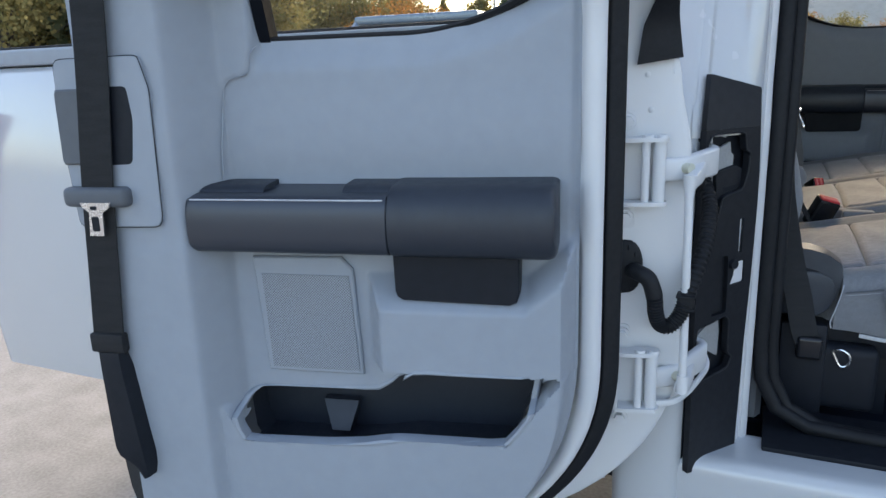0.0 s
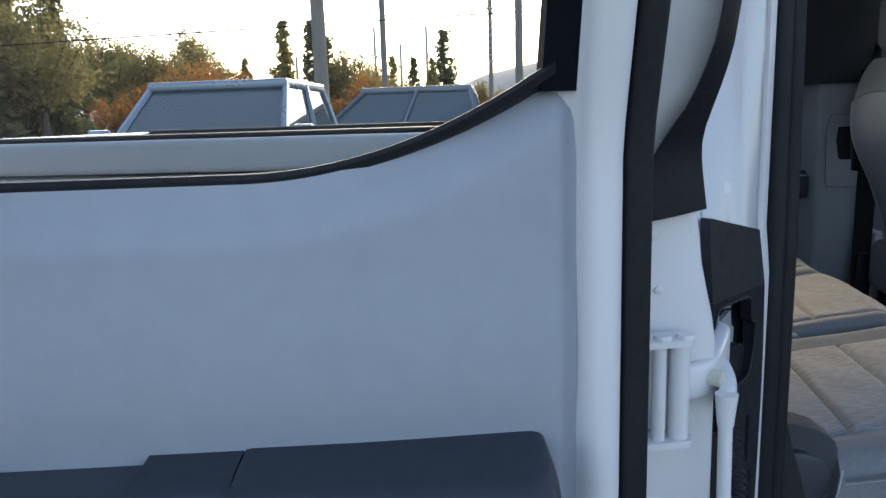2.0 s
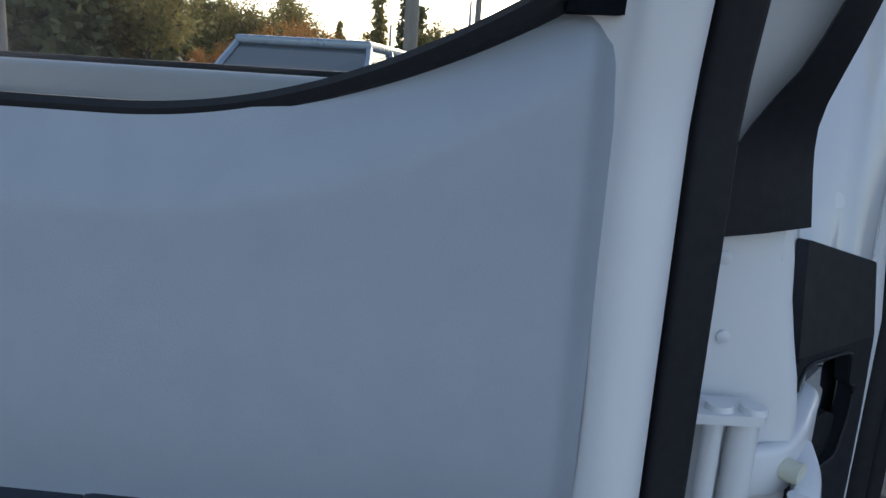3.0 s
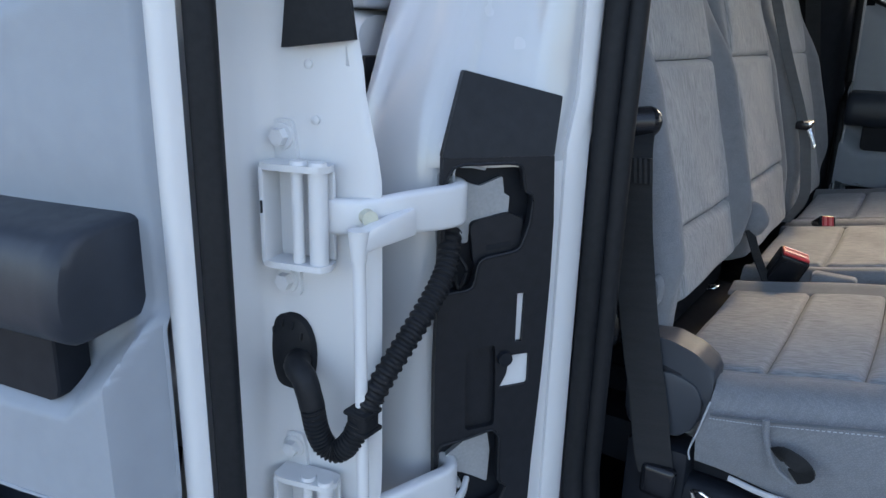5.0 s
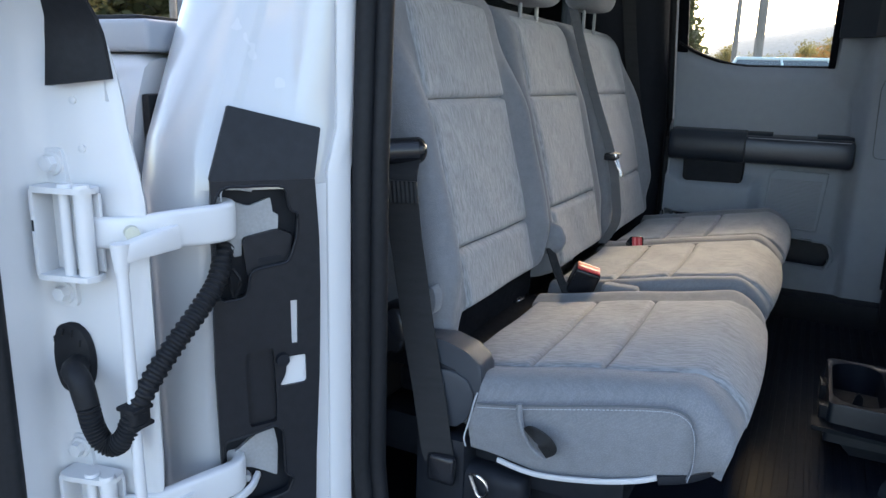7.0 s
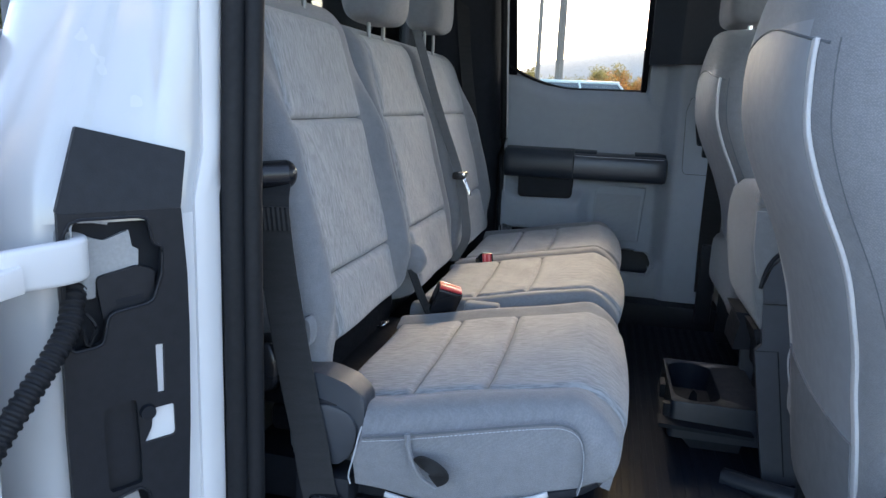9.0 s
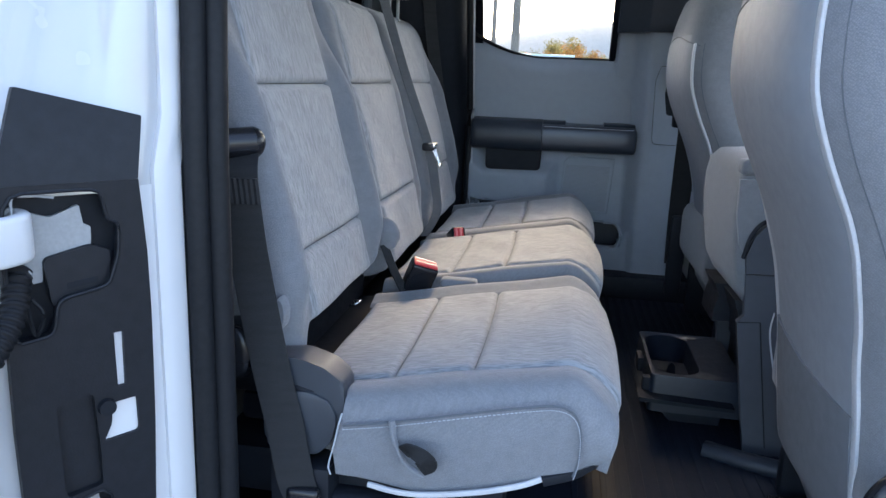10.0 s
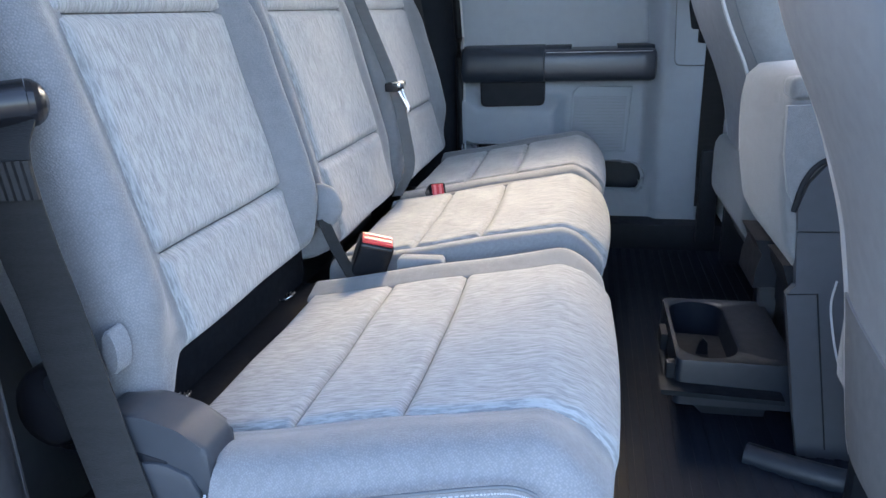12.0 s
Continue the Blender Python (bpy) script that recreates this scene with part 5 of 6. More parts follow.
# ---- front seats ----
PANELP = material("slate_back_plastic", (0.165, 0.176, 0.195), 0.55, var=0.1, var_scale=4, bump=0.18, bump_scale=900, spec=0.3)
def front_seat(y0, y1, name, label, set_back, zc=0.80, panel=None):
    f = thing(name, label, "car seat", "front seats")
    ym = (y0 + y1) / 2
    PROF = ((0.70, 0.66), (0.80, 0.612), (0.90, 0.600), (1.00, 0.588), (1.10, 0.569), (1.20, 0.533), (1.29, 0.489), (1.36, 0.464), (1.44, 0.460), (1.52, 0.472), (1.62, 0.50), (1.75, 0.55))
    def back_x(z):
        zz = np.interp([z - 0.02, z, z + 0.02], [p[0] for p in PROF], [p[1] for p in PROF])
        return float(zz.mean()) + set_back
    def surf(y, z):
        """Rear skin of the backrest at y, z."""
        sn = min(abs(y - ym) / hwz(z), 1.0) ** (1 / 0.6)
        return back_x(z) + 0.085 * (1 - math.sqrt(max(1 - sn * sn, 0)) ** 0.6) + 0.02 * sn ** 4
    def hwz(z):
        return (y1 - y0) / 2 * (1.0 - 0.12 * ss(0.95, 0.72, z) - 0.10 * ss(1.4, 1.7, z))
    def piped(z):
        """Half width between the piped edges."""
        return hwz(z) - 0.048 - 0.032 * ss(1.24, 1.02, z)
    def ring_at(z, inner=0.0):
        x = back_x(z) + inner
        sh = math.sqrt(max(1 - max((z - 1.48) / 0.10, 0) ** 2, 0.02))
        hw = hwz(z) * (0.6 + 0.4 * sh) - inner
        d = 0.17 * (0.5 + 0.5 * sh)
        ring = []
        for i in range(112):
            t = 2 * math.pi * i / 112
            c, s = math.cos(t), math.sin(t)
            e = 0.6
            ring.append((x + d / 2 + d / 2 * math.copysign(abs(c) ** e, c) + 0.02 * (abs(s) ** 4), ym + hw * math.copysign(abs(s) ** e, s), z))
        return ring
    rows = [ring_at(zc - 0.004, 0.02), ring_at(zc - 0.002, 0.006)] + [ring_at(zc + (1.58 - zc) * k / 40) for k in range(41)]
    bm = loft(bmesh.new(), rows)
    bm.normal_update()
    for fc in bm.faces:                                  # smooth vinyl behind, between the two piped edges
        c = fc.calc_center_median()
        if c.x < back_x(c.z) + 0.075 and abs(c.y - ym) < piped(c.z) and c.z < 1.458 + 0.03 * math.cos((c.y - ym) * 6):
            fc.material_index = 1
    part("backrest_cover", bm, TWILL, f, "slate grey twill cover with a smooth vinyl back", 60, mats=(VINYL,))
    rows = [ring_at(z, 0.008) for z in [0.72 + (zc + 0.01 - 0.72) * k / 12 for k in range(13)]]
    part("lower_back_shell", loft(bmesh.new(), rows), GREY_DARK, f, "dark slate plastic lower shell", 60)
    zs = [zc + (1.46 - zc) * k / 40 for k in range(41)]
    for yy in (-1, 1):
        bm = bmesh.new()
        path = []
        for z in zs:
            y = ym + yy * piped(z)
            path.append(Vector((surf(y, z) + 0.0005, y, z)))
        sweep(bm, path, rrect(0.0088, 0.0028, 0.002, 2), up=(1, 0, 0))
        part("piping", bm, PIPING, f, "pale grey piping")
        bm = bmesh.new()
        path = []
        for z in zs:
            y = ym + yy * (hwz(z) - 0.022)
            path.append(Vector((surf(y, z) + 0.0005, y, z)))
        sweep(bm, path, circle(0.0012, 6))
        part("seam", bm, GREY_DARK, f)
    if panel:
        def brim(y):
            """Upper rim of the plastic panel on the lower back."""
            return float(np.interp(y, *panel))
        def skin(s, t):
            y = ym - piped(0.9) + 0.002 + (2 * piped(0.9) - 0.004) * s
            z = 0.805 + (brim(y) - 0.805) * t
            return (surf(y, z) - 0.0035, y, z)
        part("back_panel", sheet(skin, 40, 24, lambda s, t: (skin(s, t)[0] + 0.006, *skin(s, t)[1:])), PANELP, f, "slate plastic panel on the lower back", 50)
    bm = bmesh.new()
    sweep(bm, [Vector((surf(ym - hwz(1.46) + 0.03 + (2 * hwz(1.46) - 0.075) * k / 16, 1.455 + 0.03 * math.sin(math.pi * k / 16)) + 0.0005, ym - hwz(1.46) + 0.03 + (2 * hwz(1.46) - 0.075) * k / 16, 1.455 + 0.03 * math.sin(math.pi * k / 16))) for k in range(17)], circle(0.002, 6))
    part("seam", bm, GREY_DARK, f)
    bm = bmesh.new()
    box(bm, 0.62, 1.15, y0 + 0.01, y1 - 0.01, 0.85, 1.02, 0.05, 4)
    part("cushion", bm, TWILL, f)
    bm = bmesh.new()
    box(bm, 0.66, 1.10, y0 + 0.02, y0 + 0.05, 0.66, 0.88, 0.01)
    box(bm, 0.66, 1.10, y1 - 0.05, y1 - 0.02, 0.66, 0.88, 0.01)
    box(bm, 0.70, 1.08, y0 + 0.05, y1 - 0.05, 0.80, 0.86, 0.01)
    part("seat_base", bm, BLACK, f, "black seat base")
    for d in (-0.06, 0.06):
        part("headrest_post", cyl(bmesh.new(), (0.56 + set_back, ym + d, 1.55), (0.56 + set_back, ym + d, 1.64), 0.006), STEEL, f, "bright post")
    part("headrest", nbox(0.50 + set_back, 0.61 + set_back, ym - 0.13, ym + 0.13, 1.60, 1.78, 0.045, 5), TWILL, f)
    return f
front_seat(0.60, 1.08, "front_seat", "slate grey cloth front seat back with pale piping", 0.012, panel=((0.64, 0.85, 1.05), (0.976, 0.984, 1.018)))
front_seat(1.63, 2.13, "front_seat", "far slate grey cloth front seat with pale piping", 0.052)
# folding middle seat between the front seats
CONS = material("slate_bracket_plastic", (0.060, 0.068, 0.082), 0.5, var=0.12, var_scale=4, bump=0.18, bump_scale=900, spec=0.3)
cs = thing("center_console", "folded middle front seat with slate pad on dark bracket", "console")
PADP = ((0.566, 0.953), (0.549, 0.985), (0.537, 1.05), (0.530, 1.11), (0.529, 1.165), (0.535, 1.202), (0.554, 1.221), (0.62, 1.226), (0.72, 1.22), (0.72, 0.953))
rings = []
for y, k in ((1.158, 0.93), (1.164, 0.97), (1.178, 1.0), (1.46, 1.0), (1.49, 0.97), (1.50, 0.92)):
    rings.append([(0.63 + k * (x - 0.63), y, 1.09 + k * (z - 1.09)) for x, z in PADP])
part("pad", loft(bmesh.new(), rings), TWILL, cs, "slate twill pad", 60)
part("side_panel", prism(bmesh.new(), [(0.528, 1.187), (0.60, 1.19), (0.62, 1.125), (0.585, 1.118), (0.563, 1.091), (0.550, 1.053), (0.541, 1.068), (0.531, 1.12)], 1, 1.150, 1.162), TWILL, cs)
part("side_cover", prism(bmesh.new(), [(0.556, 1.045), (0.567, 1.083), (0.588, 1.110), (0.70, 1.118), (0.70, 1.018), (0.560, 1.014)], 1, 1.148, 1.162), CONS, cs, "dark slate side cover")
bm = bmesh.new()
sweep(bm, smooth_path([(0.551, 1.149, 1.042), (0.560, 1.149, 1.084), (0.580, 1.149, 1.112), (0.62, 1.149, 1.122)], 16), circle(0.004, 8), up=(0, 1, 0))
part("arc_handle", bm, BLACK, cs, "dark arc handle")
part("grip", nbox(0.530, 0.60, 1.150, 1.20, 1.194, 1.224, 0.012, 3), TWILL, cs)
part("bracket", prism(bmesh.new(), [(0.560, 1.011), (0.70, 1.015), (0.72, 0.640), (0.604, 0.640), (0.590, 0.714), (0.557, 0.916), (0.568, 0.931)], 1, 1.152, 1.168), CONS, cs, "dark folded bracket")
bm = bmesh.new()
sweep(bm, [Vector(p) for p in ((0.558, 1.1515, 0.917), (0.598, 1.1515, 0.920), (0.640, 1.1515, 0.665))], circle(0.0012, 6), up=(0, 1, 0))
part("panel_joint", bm, BLACK, cs)
part("bracket", prism(bmesh.new(), [(0.575, 1.0), (0.70, 1.0), (0.72, 0.640), (0.612, 0.640), (0.585, 0.90)], 1, 1.47, 1.488), CONS, cs)
part("latch_plate", prism(bmesh.new(), [(0.541, 0.952), (0.553, 0.927), (0.546, 0.90), (0.544, 0.869), (0.575, 0.872), (0.596, 0.862), (0.62, 0.95)], 1, 1.30, 1.42), BLACK, cs)
part("latch_plate", prism(bmesh.new(), [(0.555, 0.952), (0.562, 0.93), (0.574, 0.90), (0.575, 0.86), (0.62, 0.85), (0.65, 0.952)], 1, 1.18, 1.28), BLACK, cs)
part("bracket_core", nbox(0.625, 0.74, 1.169, 1.469, 0.66, 1.0, 0.01), BLACK, cs)
part("pale_edge", sweep(bmesh.new(), smooth_path([(0.619, 1.146, 0.943), (0.616, 1.146, 0.908), (0.623, 1.146, 0.868), (0.635, 1.146, 0.823), (0.648, 1.146, 0.794)], 18), circle(0.0016, 6), up=(0, 1, 0)), PIPING, cs, "thin pale curved line beside the bracket")
cs.location = (0.034, 0.03, 0.012)
CUPS = material("dark_slate_plastic", (0.013, 0.019, 0.030), 0.42, var=0.2, var_scale=6, bump=0.2, bump_scale=700, spec=0.35)
cup = thing("cup_holder", "black floor cup holder behind the middle seat", "cup holder")
cx, cy = 0.486, 1.388
shape = []
for x, y in rrect(0.049, 0.124, 0.047, 6):
    pinch = 0.008 * math.exp(-(y / 0.02) ** 2)
    shape.append((cx + x - math.copysign(pinch, x), cy + y))
block = [(0.523 + x, 1.384 + y) for x, y in rrect(0.094, 0.138, 0.012, 6)]
bm = bmesh.new()
fit = lambda pts, k, z, ox=cx, oy=cy: [(ox + (x - ox) * k, oy + (y - oy) * k, z) for x, y in pts]
loft(bm, [fit(block, 1.03, 0.700), fit(block, 1.0, 0.772), fit(block, 0.985, 0.778), fit(shape, 1.02, 0.778), fit(shape, 0.99, 0.775)], caps=False)
part("holder", bm, CUPS, cup, "", 50)
bm = bmesh.new()
loft(bm, [fit(shape, 0.992, 0.7745), fit(shape, 0.93, 0.735), fit(shape, 0.87, 0.690)], caps=False)
bm.faces.new([bm.verts.new(p) for p in fit(shape, 0.87, 0.692)])
part("cup_well", bm, MAT_FLOOR, cup, "deep black cup well", 50)
part("divider", prism(bmesh.new(), [(0.470, 0.692), (0.502, 0.692), (0.497, 0.752), (0.489, 0.760), (0.483, 0.752)], 1, 1.375, 1.383), BLACK, cup)
part("tray", prism(bmesh.new(), [(0.403, 0.741), (0.592, 0.734), (0.592, 0.727), (0.405, 0.732)], 1, 1.212, 1.262), BLACK, cup)
part("foot", prism(bmesh.new(), [(0.415, 0.731), (0.592, 0.726), (0.58, 0.664), (0.48, 0.664)], 1, 1.28, 1.46), BLACK, cup)
part("tab", nbox(0.416, 0.432, 1.38, 1.43, 0.725, 0.762, 0.004), BLACK, cup)
part("tab", nbox(0.414, 0.432, 1.255, 1.275, 0.733, 0.768, 0.004), BLACK, cup)
cup.location = (0.028, 0.006, 0.0)
# ribbed floor mat, step of the seat riser
fm = thing("floor_mat", "black ribbed vinyl floor mat", "floor mat")
part("mat", nbox(-0.30, 1.60, 0.60, 2.19, 0.6515, 0.660), MAT_FLOOR, fm)
rib_bm = nbox(0.0, 0.012, 0.62, 2.18, 0.658, 0.6618, 0.0020, 2)
rib = part("rib", rib_bm, MAT_FLOOR, fm)
rib.location.x = 0.30
for k in range(1, 17):
    r = new("rib", rib.data)
    r.parent, r.location.x = fm, 0.30 + 0.026 * k
rail = thing("seat_rail", "dark rounded seat rail cover on the floor", "seat rail")
part("cover", tube([(0.56, 1.17, 0.664), (0.66, 1.12, 0.668), (0.80, 1.08, 0.672), (1.0, 1.07, 0.675)], 0.020, 12, steps=16), CUPS, rail)
part("end_cap", nbox(0.63, 0.70, 0.93, 1.0, 0.662, 0.685, 0.008), GLOSSBLACK, rail)
lever = thing("recline_lever", "black recline lever on the front seat side", "lever")
part("lever", tube([(0.66, 0.592, 0.96), (0.63, 0.585, 0.955), (0.605, 0.583, 0.92), (0.600, 0.583, 0.84)], 0.014, 12, steps=16), GLOSSBLACK, lever)
# far door belt, column side
fb = thing("seat_belt", "black belt beside the far front seat", "seat belt")
part("webbing", webbing(bmesh.new(), [(0.628, 2.13, 1.55), (0.622, 2.15, 1.38), (0.620, 2.155, 1.0), (0.624, 2.16, 0.80)], 0.031, (1, 0.1, 0)), BELT, fb)
part("boot", nbox(0.600, 0.650, 2.135, 2.165, 0.70, 0.96, 0.01, 2), BLACK, fb)
part("guide", nbox(0.575, 0.625, 2.11, 2.15, 1.53, 1.56, 0.01, 2), GLOSSBLACK, fb)
part("retainer", nbox(0.568, 0.604, 2.135, 2.16, 1.235, 1.345, 0.008, 2), BLACK, fb)
fbelt = thing("shoulder_belt", "dark shoulder belt of the far rear seat", "seat belt")
part("webbing", webbing(bmesh.new(), [(-0.20, 2.03, 1.74), (-0.185, 2.08, 1.5), (-0.15, 2.10, 1.25), (-0.12, 2.10, 1.02)], 0.022, (0.5, 0.4, 0)), BELT, fbelt)

# wheels of the near truck
TYRE = material("tyre_rubber", (0.02, 0.02, 0.021), 0.8, var=0.3, var_scale=12, bump=0.4, bump_scale=80)
RIM = material("alloy_rim", (0.55, 0.56, 0.58), 0.3, metal=0.9, var=0.1, var_scale=10)


def lathe(bm, centre, axis, prof, n=28):
    """Turn a profile of (along, radius) about axis 0 or 1 through centre."""
    rings = []
    for a, r in prof:
        ring = []
        for k in range(n):
            t = 2 * math.pi * k / n
            p = [r * math.cos(t), r * math.sin(t)]
            q = (a, p[0], p[1]) if axis == 0 else (p[0], a, p[1])
            ring.append(tuple(centre[i] + q[i] for i in range(3)))
        rings.append(ring)
    return loft(bm, rings)


def wheel(parent, x, y, r=0.40, wd=0.13, M=None):
    t = lathe(bmesh.new(), (x, y, r), 1, [(-wd, r * 0.62), (-wd, r * 0.92), (-wd * 0.7, r), (wd * 0.7, r), (wd, r * 0.92), (wd, r * 0.62)])
    k = lathe(bmesh.new(), (x, y, r), 1, [(-wd * 0.9, r * 0.61), (-wd * 0.6, r * 0.5), (-wd * 0.5, r * 0.15), (-wd * 0.75, r * 0.1), (wd * 0.75, r * 0.1), (wd * 0.5, r * 0.15), (wd * 0.6, r * 0.5), (wd * 0.9, r * 0.61)])
    if M is not None:
        for b in (t, k):
            bmesh.ops.transform(b, matrix=M, verts=b.verts[:])
    ty = part("wheel", t, TYRE, parent, "black tyre")
    part("rim", k, RIM, ty, "alloy rim")


for wx in (-1.25, 2.45):
    for wy in (0.48, 2.24):
        wheel(cab, wx, wy)
part("chassis", nbox(-1.85, 2.9, 0.70, 2.03, 0.40, 0.56, 0.02), BLACK, cab, "dark chassis")

# ---- the lot and the distance ----
ground = tagged(part("ground", sheet(lambda s, t: (-700 + 1400 * s, -700 + 1400 * t, 0.0), 8, 8), GROUND), "pale grey gravel and asphalt lot", "ground", kind="structure")
GRASS = material("dry_grass", (0.17, 0.15, 0.07), 0.95, var=0.5, var_scale=3, bump=1.0, bump_scale=40, color2=(0.10, 0.11, 0.045))
verge = tagged(part("grass_verge", sheet(lambda s, t: (-24.0 + 5 * s, -26 + 13 * t, 0.02 + 0.12 * math.sin(math.pi * s) * math.sin(math.pi * t)), 20, 30), GRASS), "low dry grass island at the edge of the lot", "grass", kind="stuff")
strip = tagged(part("grass_strip", sheet(lambda s, t: (-66.0 + 20 * s, -60 + 140 * t, 0.02 + 0.3 * math.sin(math.pi * s)), 12, 60), GRASS), "dry grass strip below the trees", "grass", kind="stuff")
def stones(n, x0, x1, y0, y1):
    """Loose gravel as one mesh of small faceted stones."""
    r = np.random.RandomState(7)
    c = np.stack([r.uniform(x0, x1, n), y1 - (y1 - y0) * r.uniform(0, 1, n) ** 1.3, np.zeros(n)], 1)
    sz = 0.003 + 0.011 * r.uniform(0, 1, n) ** 4
    base = np.array([(1, 0, 0), (0.2, 1, 0), (-1, 0.3, 0), (-0.2, -1, 0), (0.1, 0.1, 0.8)])
    v = (c[:, None, :] + (base[None] * r.uniform(0.6, 1.2, (n, 5, 3))) * sz[:, None, None]).reshape(-1, 3)
    me = bpy.data.meshes.new("gravel")
    f = []
    for i in range(n):
        k = 5 * i
        f += [(k, k + 1, k + 4), (k + 1, k + 2, k + 4), (k + 2, k + 3, k + 4), (k + 3, k, k + 4)]
    me.from_pydata(v.tolist(), [], f)
    me.materials.append(STONE)
    return tagged(new("gravel", me), "loose pale grey gravel on the lot", "gravel", kind="stuff")
STONE = material("gravel_stone", (0.36, 0.35, 0.33), 0.9, var=0.3, var_scale=3)
stones(16000, -7.0, -0.6, -5.0, -0.3)
BARK = material("grey_bark", (0.10, 0.08, 0.065), 0.9, var=0.4, var_scale=4, bump=0.8, bump_scale=20)
WOODPOLE = material("weathered_pole_wood", (0.21, 0.185, 0.16), 0.85, var=0.35, var_scale=2, bump=0.5, bump_scale=30, stretch=(1, 1, 0.1))


def leaf_mat(name, c1, c2):
    m = material(name, c1, 0.8, spec=0.2)
    nt, b = m.node_tree, m.node_tree.nodes["Principled BSDF"]
    ge, mx = nt.nodes.new("ShaderNodeNewGeometry"), nt.nodes.new("ShaderNodeMix")
    mx.data_type = "RGBA"
    mx.inputs["A"].default_value, mx.inputs["B"].default_value = (*c1, 1), (*c2, 1)
    nt.links.new(ge.outputs["Random Per Island"], mx.inputs["Factor"])
    nt.links.new(mx.outputs["Result"], b.inputs["Base Color"])
    tl, ms = nt.nodes.new("ShaderNodeBsdfTranslucent"), nt.nodes.new("ShaderNodeMixShader")
    out = [n for n in nt.nodes if n.type == "OUTPUT_MATERIAL"][0]
    nt.links.new(mx.outputs["Result"], tl.inputs["Color"])
    ms.inputs["Fac"].default_value = 0.5
    nt.links.new(b.outputs[0], ms.inputs[1])
    nt.links.new(tl.outputs[0], ms.inputs[2])
    nt.links.new(ms.outputs[0], out.inputs["Surface"])
    return m


PINE = leaf_mat("pine_needles", (0.10, 0.12, 0.06), (0.17, 0.165, 0.08))
GOLD = leaf_mat("golden_leaves", (0.31, 0.24, 0.09), (0.19, 0.18, 0.08))
LARCH = leaf_mat("yellowing_needles", (0.34, 0.26, 0.09), (0.21, 0.19, 0.075))
RUST = leaf_mat("rust_orange_leaves", (0.42, 0.175, 0.05), (0.24, 0.15, 0.055))


def quads(name, centres, sizes, mat, parent):
    """Many small leaf sprays as one mesh."""
    n = len(centres)
    c = np.array(centres, dtype=float)
    r = np.random.RandomState(n)
    a = r.normal(size=(n, 3))
    a /= np.linalg.norm(a, axis=1)[:, None]
    b = np.cross(a, r.normal(size=(n, 3)))
    b /= np.linalg.norm(b, axis=1)[:, None]
    s = np.array(sizes)[:, None]
    v = np.stack([c - a * s - b * s * 0.5, c + a * s * 0.2 - b * s * 0.8, c + a * s + b * s * 0.1, c - a * s * 0.1 + b * s * 0.8], 1).reshape(-1, 3)
    me = bpy.data.meshes.new(name)
    me.from_pydata(v.tolist(), [], [(4 * i, 4 * i + 1, 4 * i + 2, 4 * i + 3) for i in range(n)])
    me.materials.append(mat)
    ob = new(name, me)
    ob.parent = parent
    return ob


def conifer(h, mat, label, dense=1.0, seed=0):
    t = thing("conifer_tree", label, "tree", "far trees")
    q = random.Random(seed)
    bm = bmesh.new()
    cyl(bm, (0, 0, 0), (q.uniform(-0.2, 0.2), q.uniform(-0.2, 0.2), h * 0.97), h * 0.022, 0.02, 8)
    cs, sz = [], []
    z = h * 0.10
    while z < h * 0.98:
        k = 1 - z / h
        reach = h * 0.25 * k ** 0.75 * q.uniform(0.7, 1.15) + 0.12
        for j in range(max(3, int(9 * k * dense))):
            an = q.uniform(0, 2 * math.pi)
            ln = reach * q.uniform(0.5, 1.1)
            end = Vector((math.cos(an) * ln, math.sin(an) * ln, z - ln * q.uniform(0.1, 0.45)))
            cyl(bm, (0, 0, z), end, 0.03 * h / 10, 0.008, 4)
            for i in range(int(9 * dense) + 2):
                f = q.uniform(0.25, 1.05)
                cs.append(Vector((0, 0, z)).lerp(end, f) + Vector((q.gauss(0, 0.13), q.gauss(0, 0.13), q.gauss(-0.08, 0.12))) * h / 10)
                sz.append(q.uniform(0.09, 0.24) * h / 10)
        z += h * 0.03 * q.uniform(0.7, 1.3)
    part("trunk", bm, BARK, t)
    quads("crown", cs, sz, mat, t)
    return t


def broadleaf(h, mat, label, seed=0, name="autumn_tree", spread=0.38):
    t = thing(name, label, "tree", "far trees")
    q = random.Random(seed)
    bm = bmesh.new()
    cyl(bm, (0, 0, 0), (0.1, 0, h * 0.45), h * 0.03, h * 0.018, 8)
    cs, sz = [], []
    for j in range(22):
        an, up = q.uniform(0, 2 * math.pi), q.uniform(0.18, 1.0)
        ln = h * spread * (0.35 + 0.65 * math.sin(math.pi * min(up * 0.85 + 0.1, 1))) * q.uniform(0.6, 1.1)
        end = Vector((math.cos(an) * ln, math.sin(an) * ln, h * (0.22 + 0.74 * up)))
        st = Vector((0.05, 0, h * q.uniform(0.2, 0.45)))
        cyl(bm, st, end, h * 0.010, h * 0.003, 5)
        for i in range(380):
            f = q.uniform(0.45, 1.08)
            cs.append(st.lerp(end, f) + Vector((q.gauss(0, 1), q.gauss(0, 1), q.gauss(0, 0.8))) * h * 0.055)
            sz.append(q.uniform(0.007, 0.017) * h)
    part("trunk", bm, BARK, t)
    quads("crown", cs, sz, mat, t)
    return t


def at_bearing(deg, dist):
    return (-math.sin(radians(deg)) * dist + 0.4, math.cos(radians(deg)) * dist, 0.0)


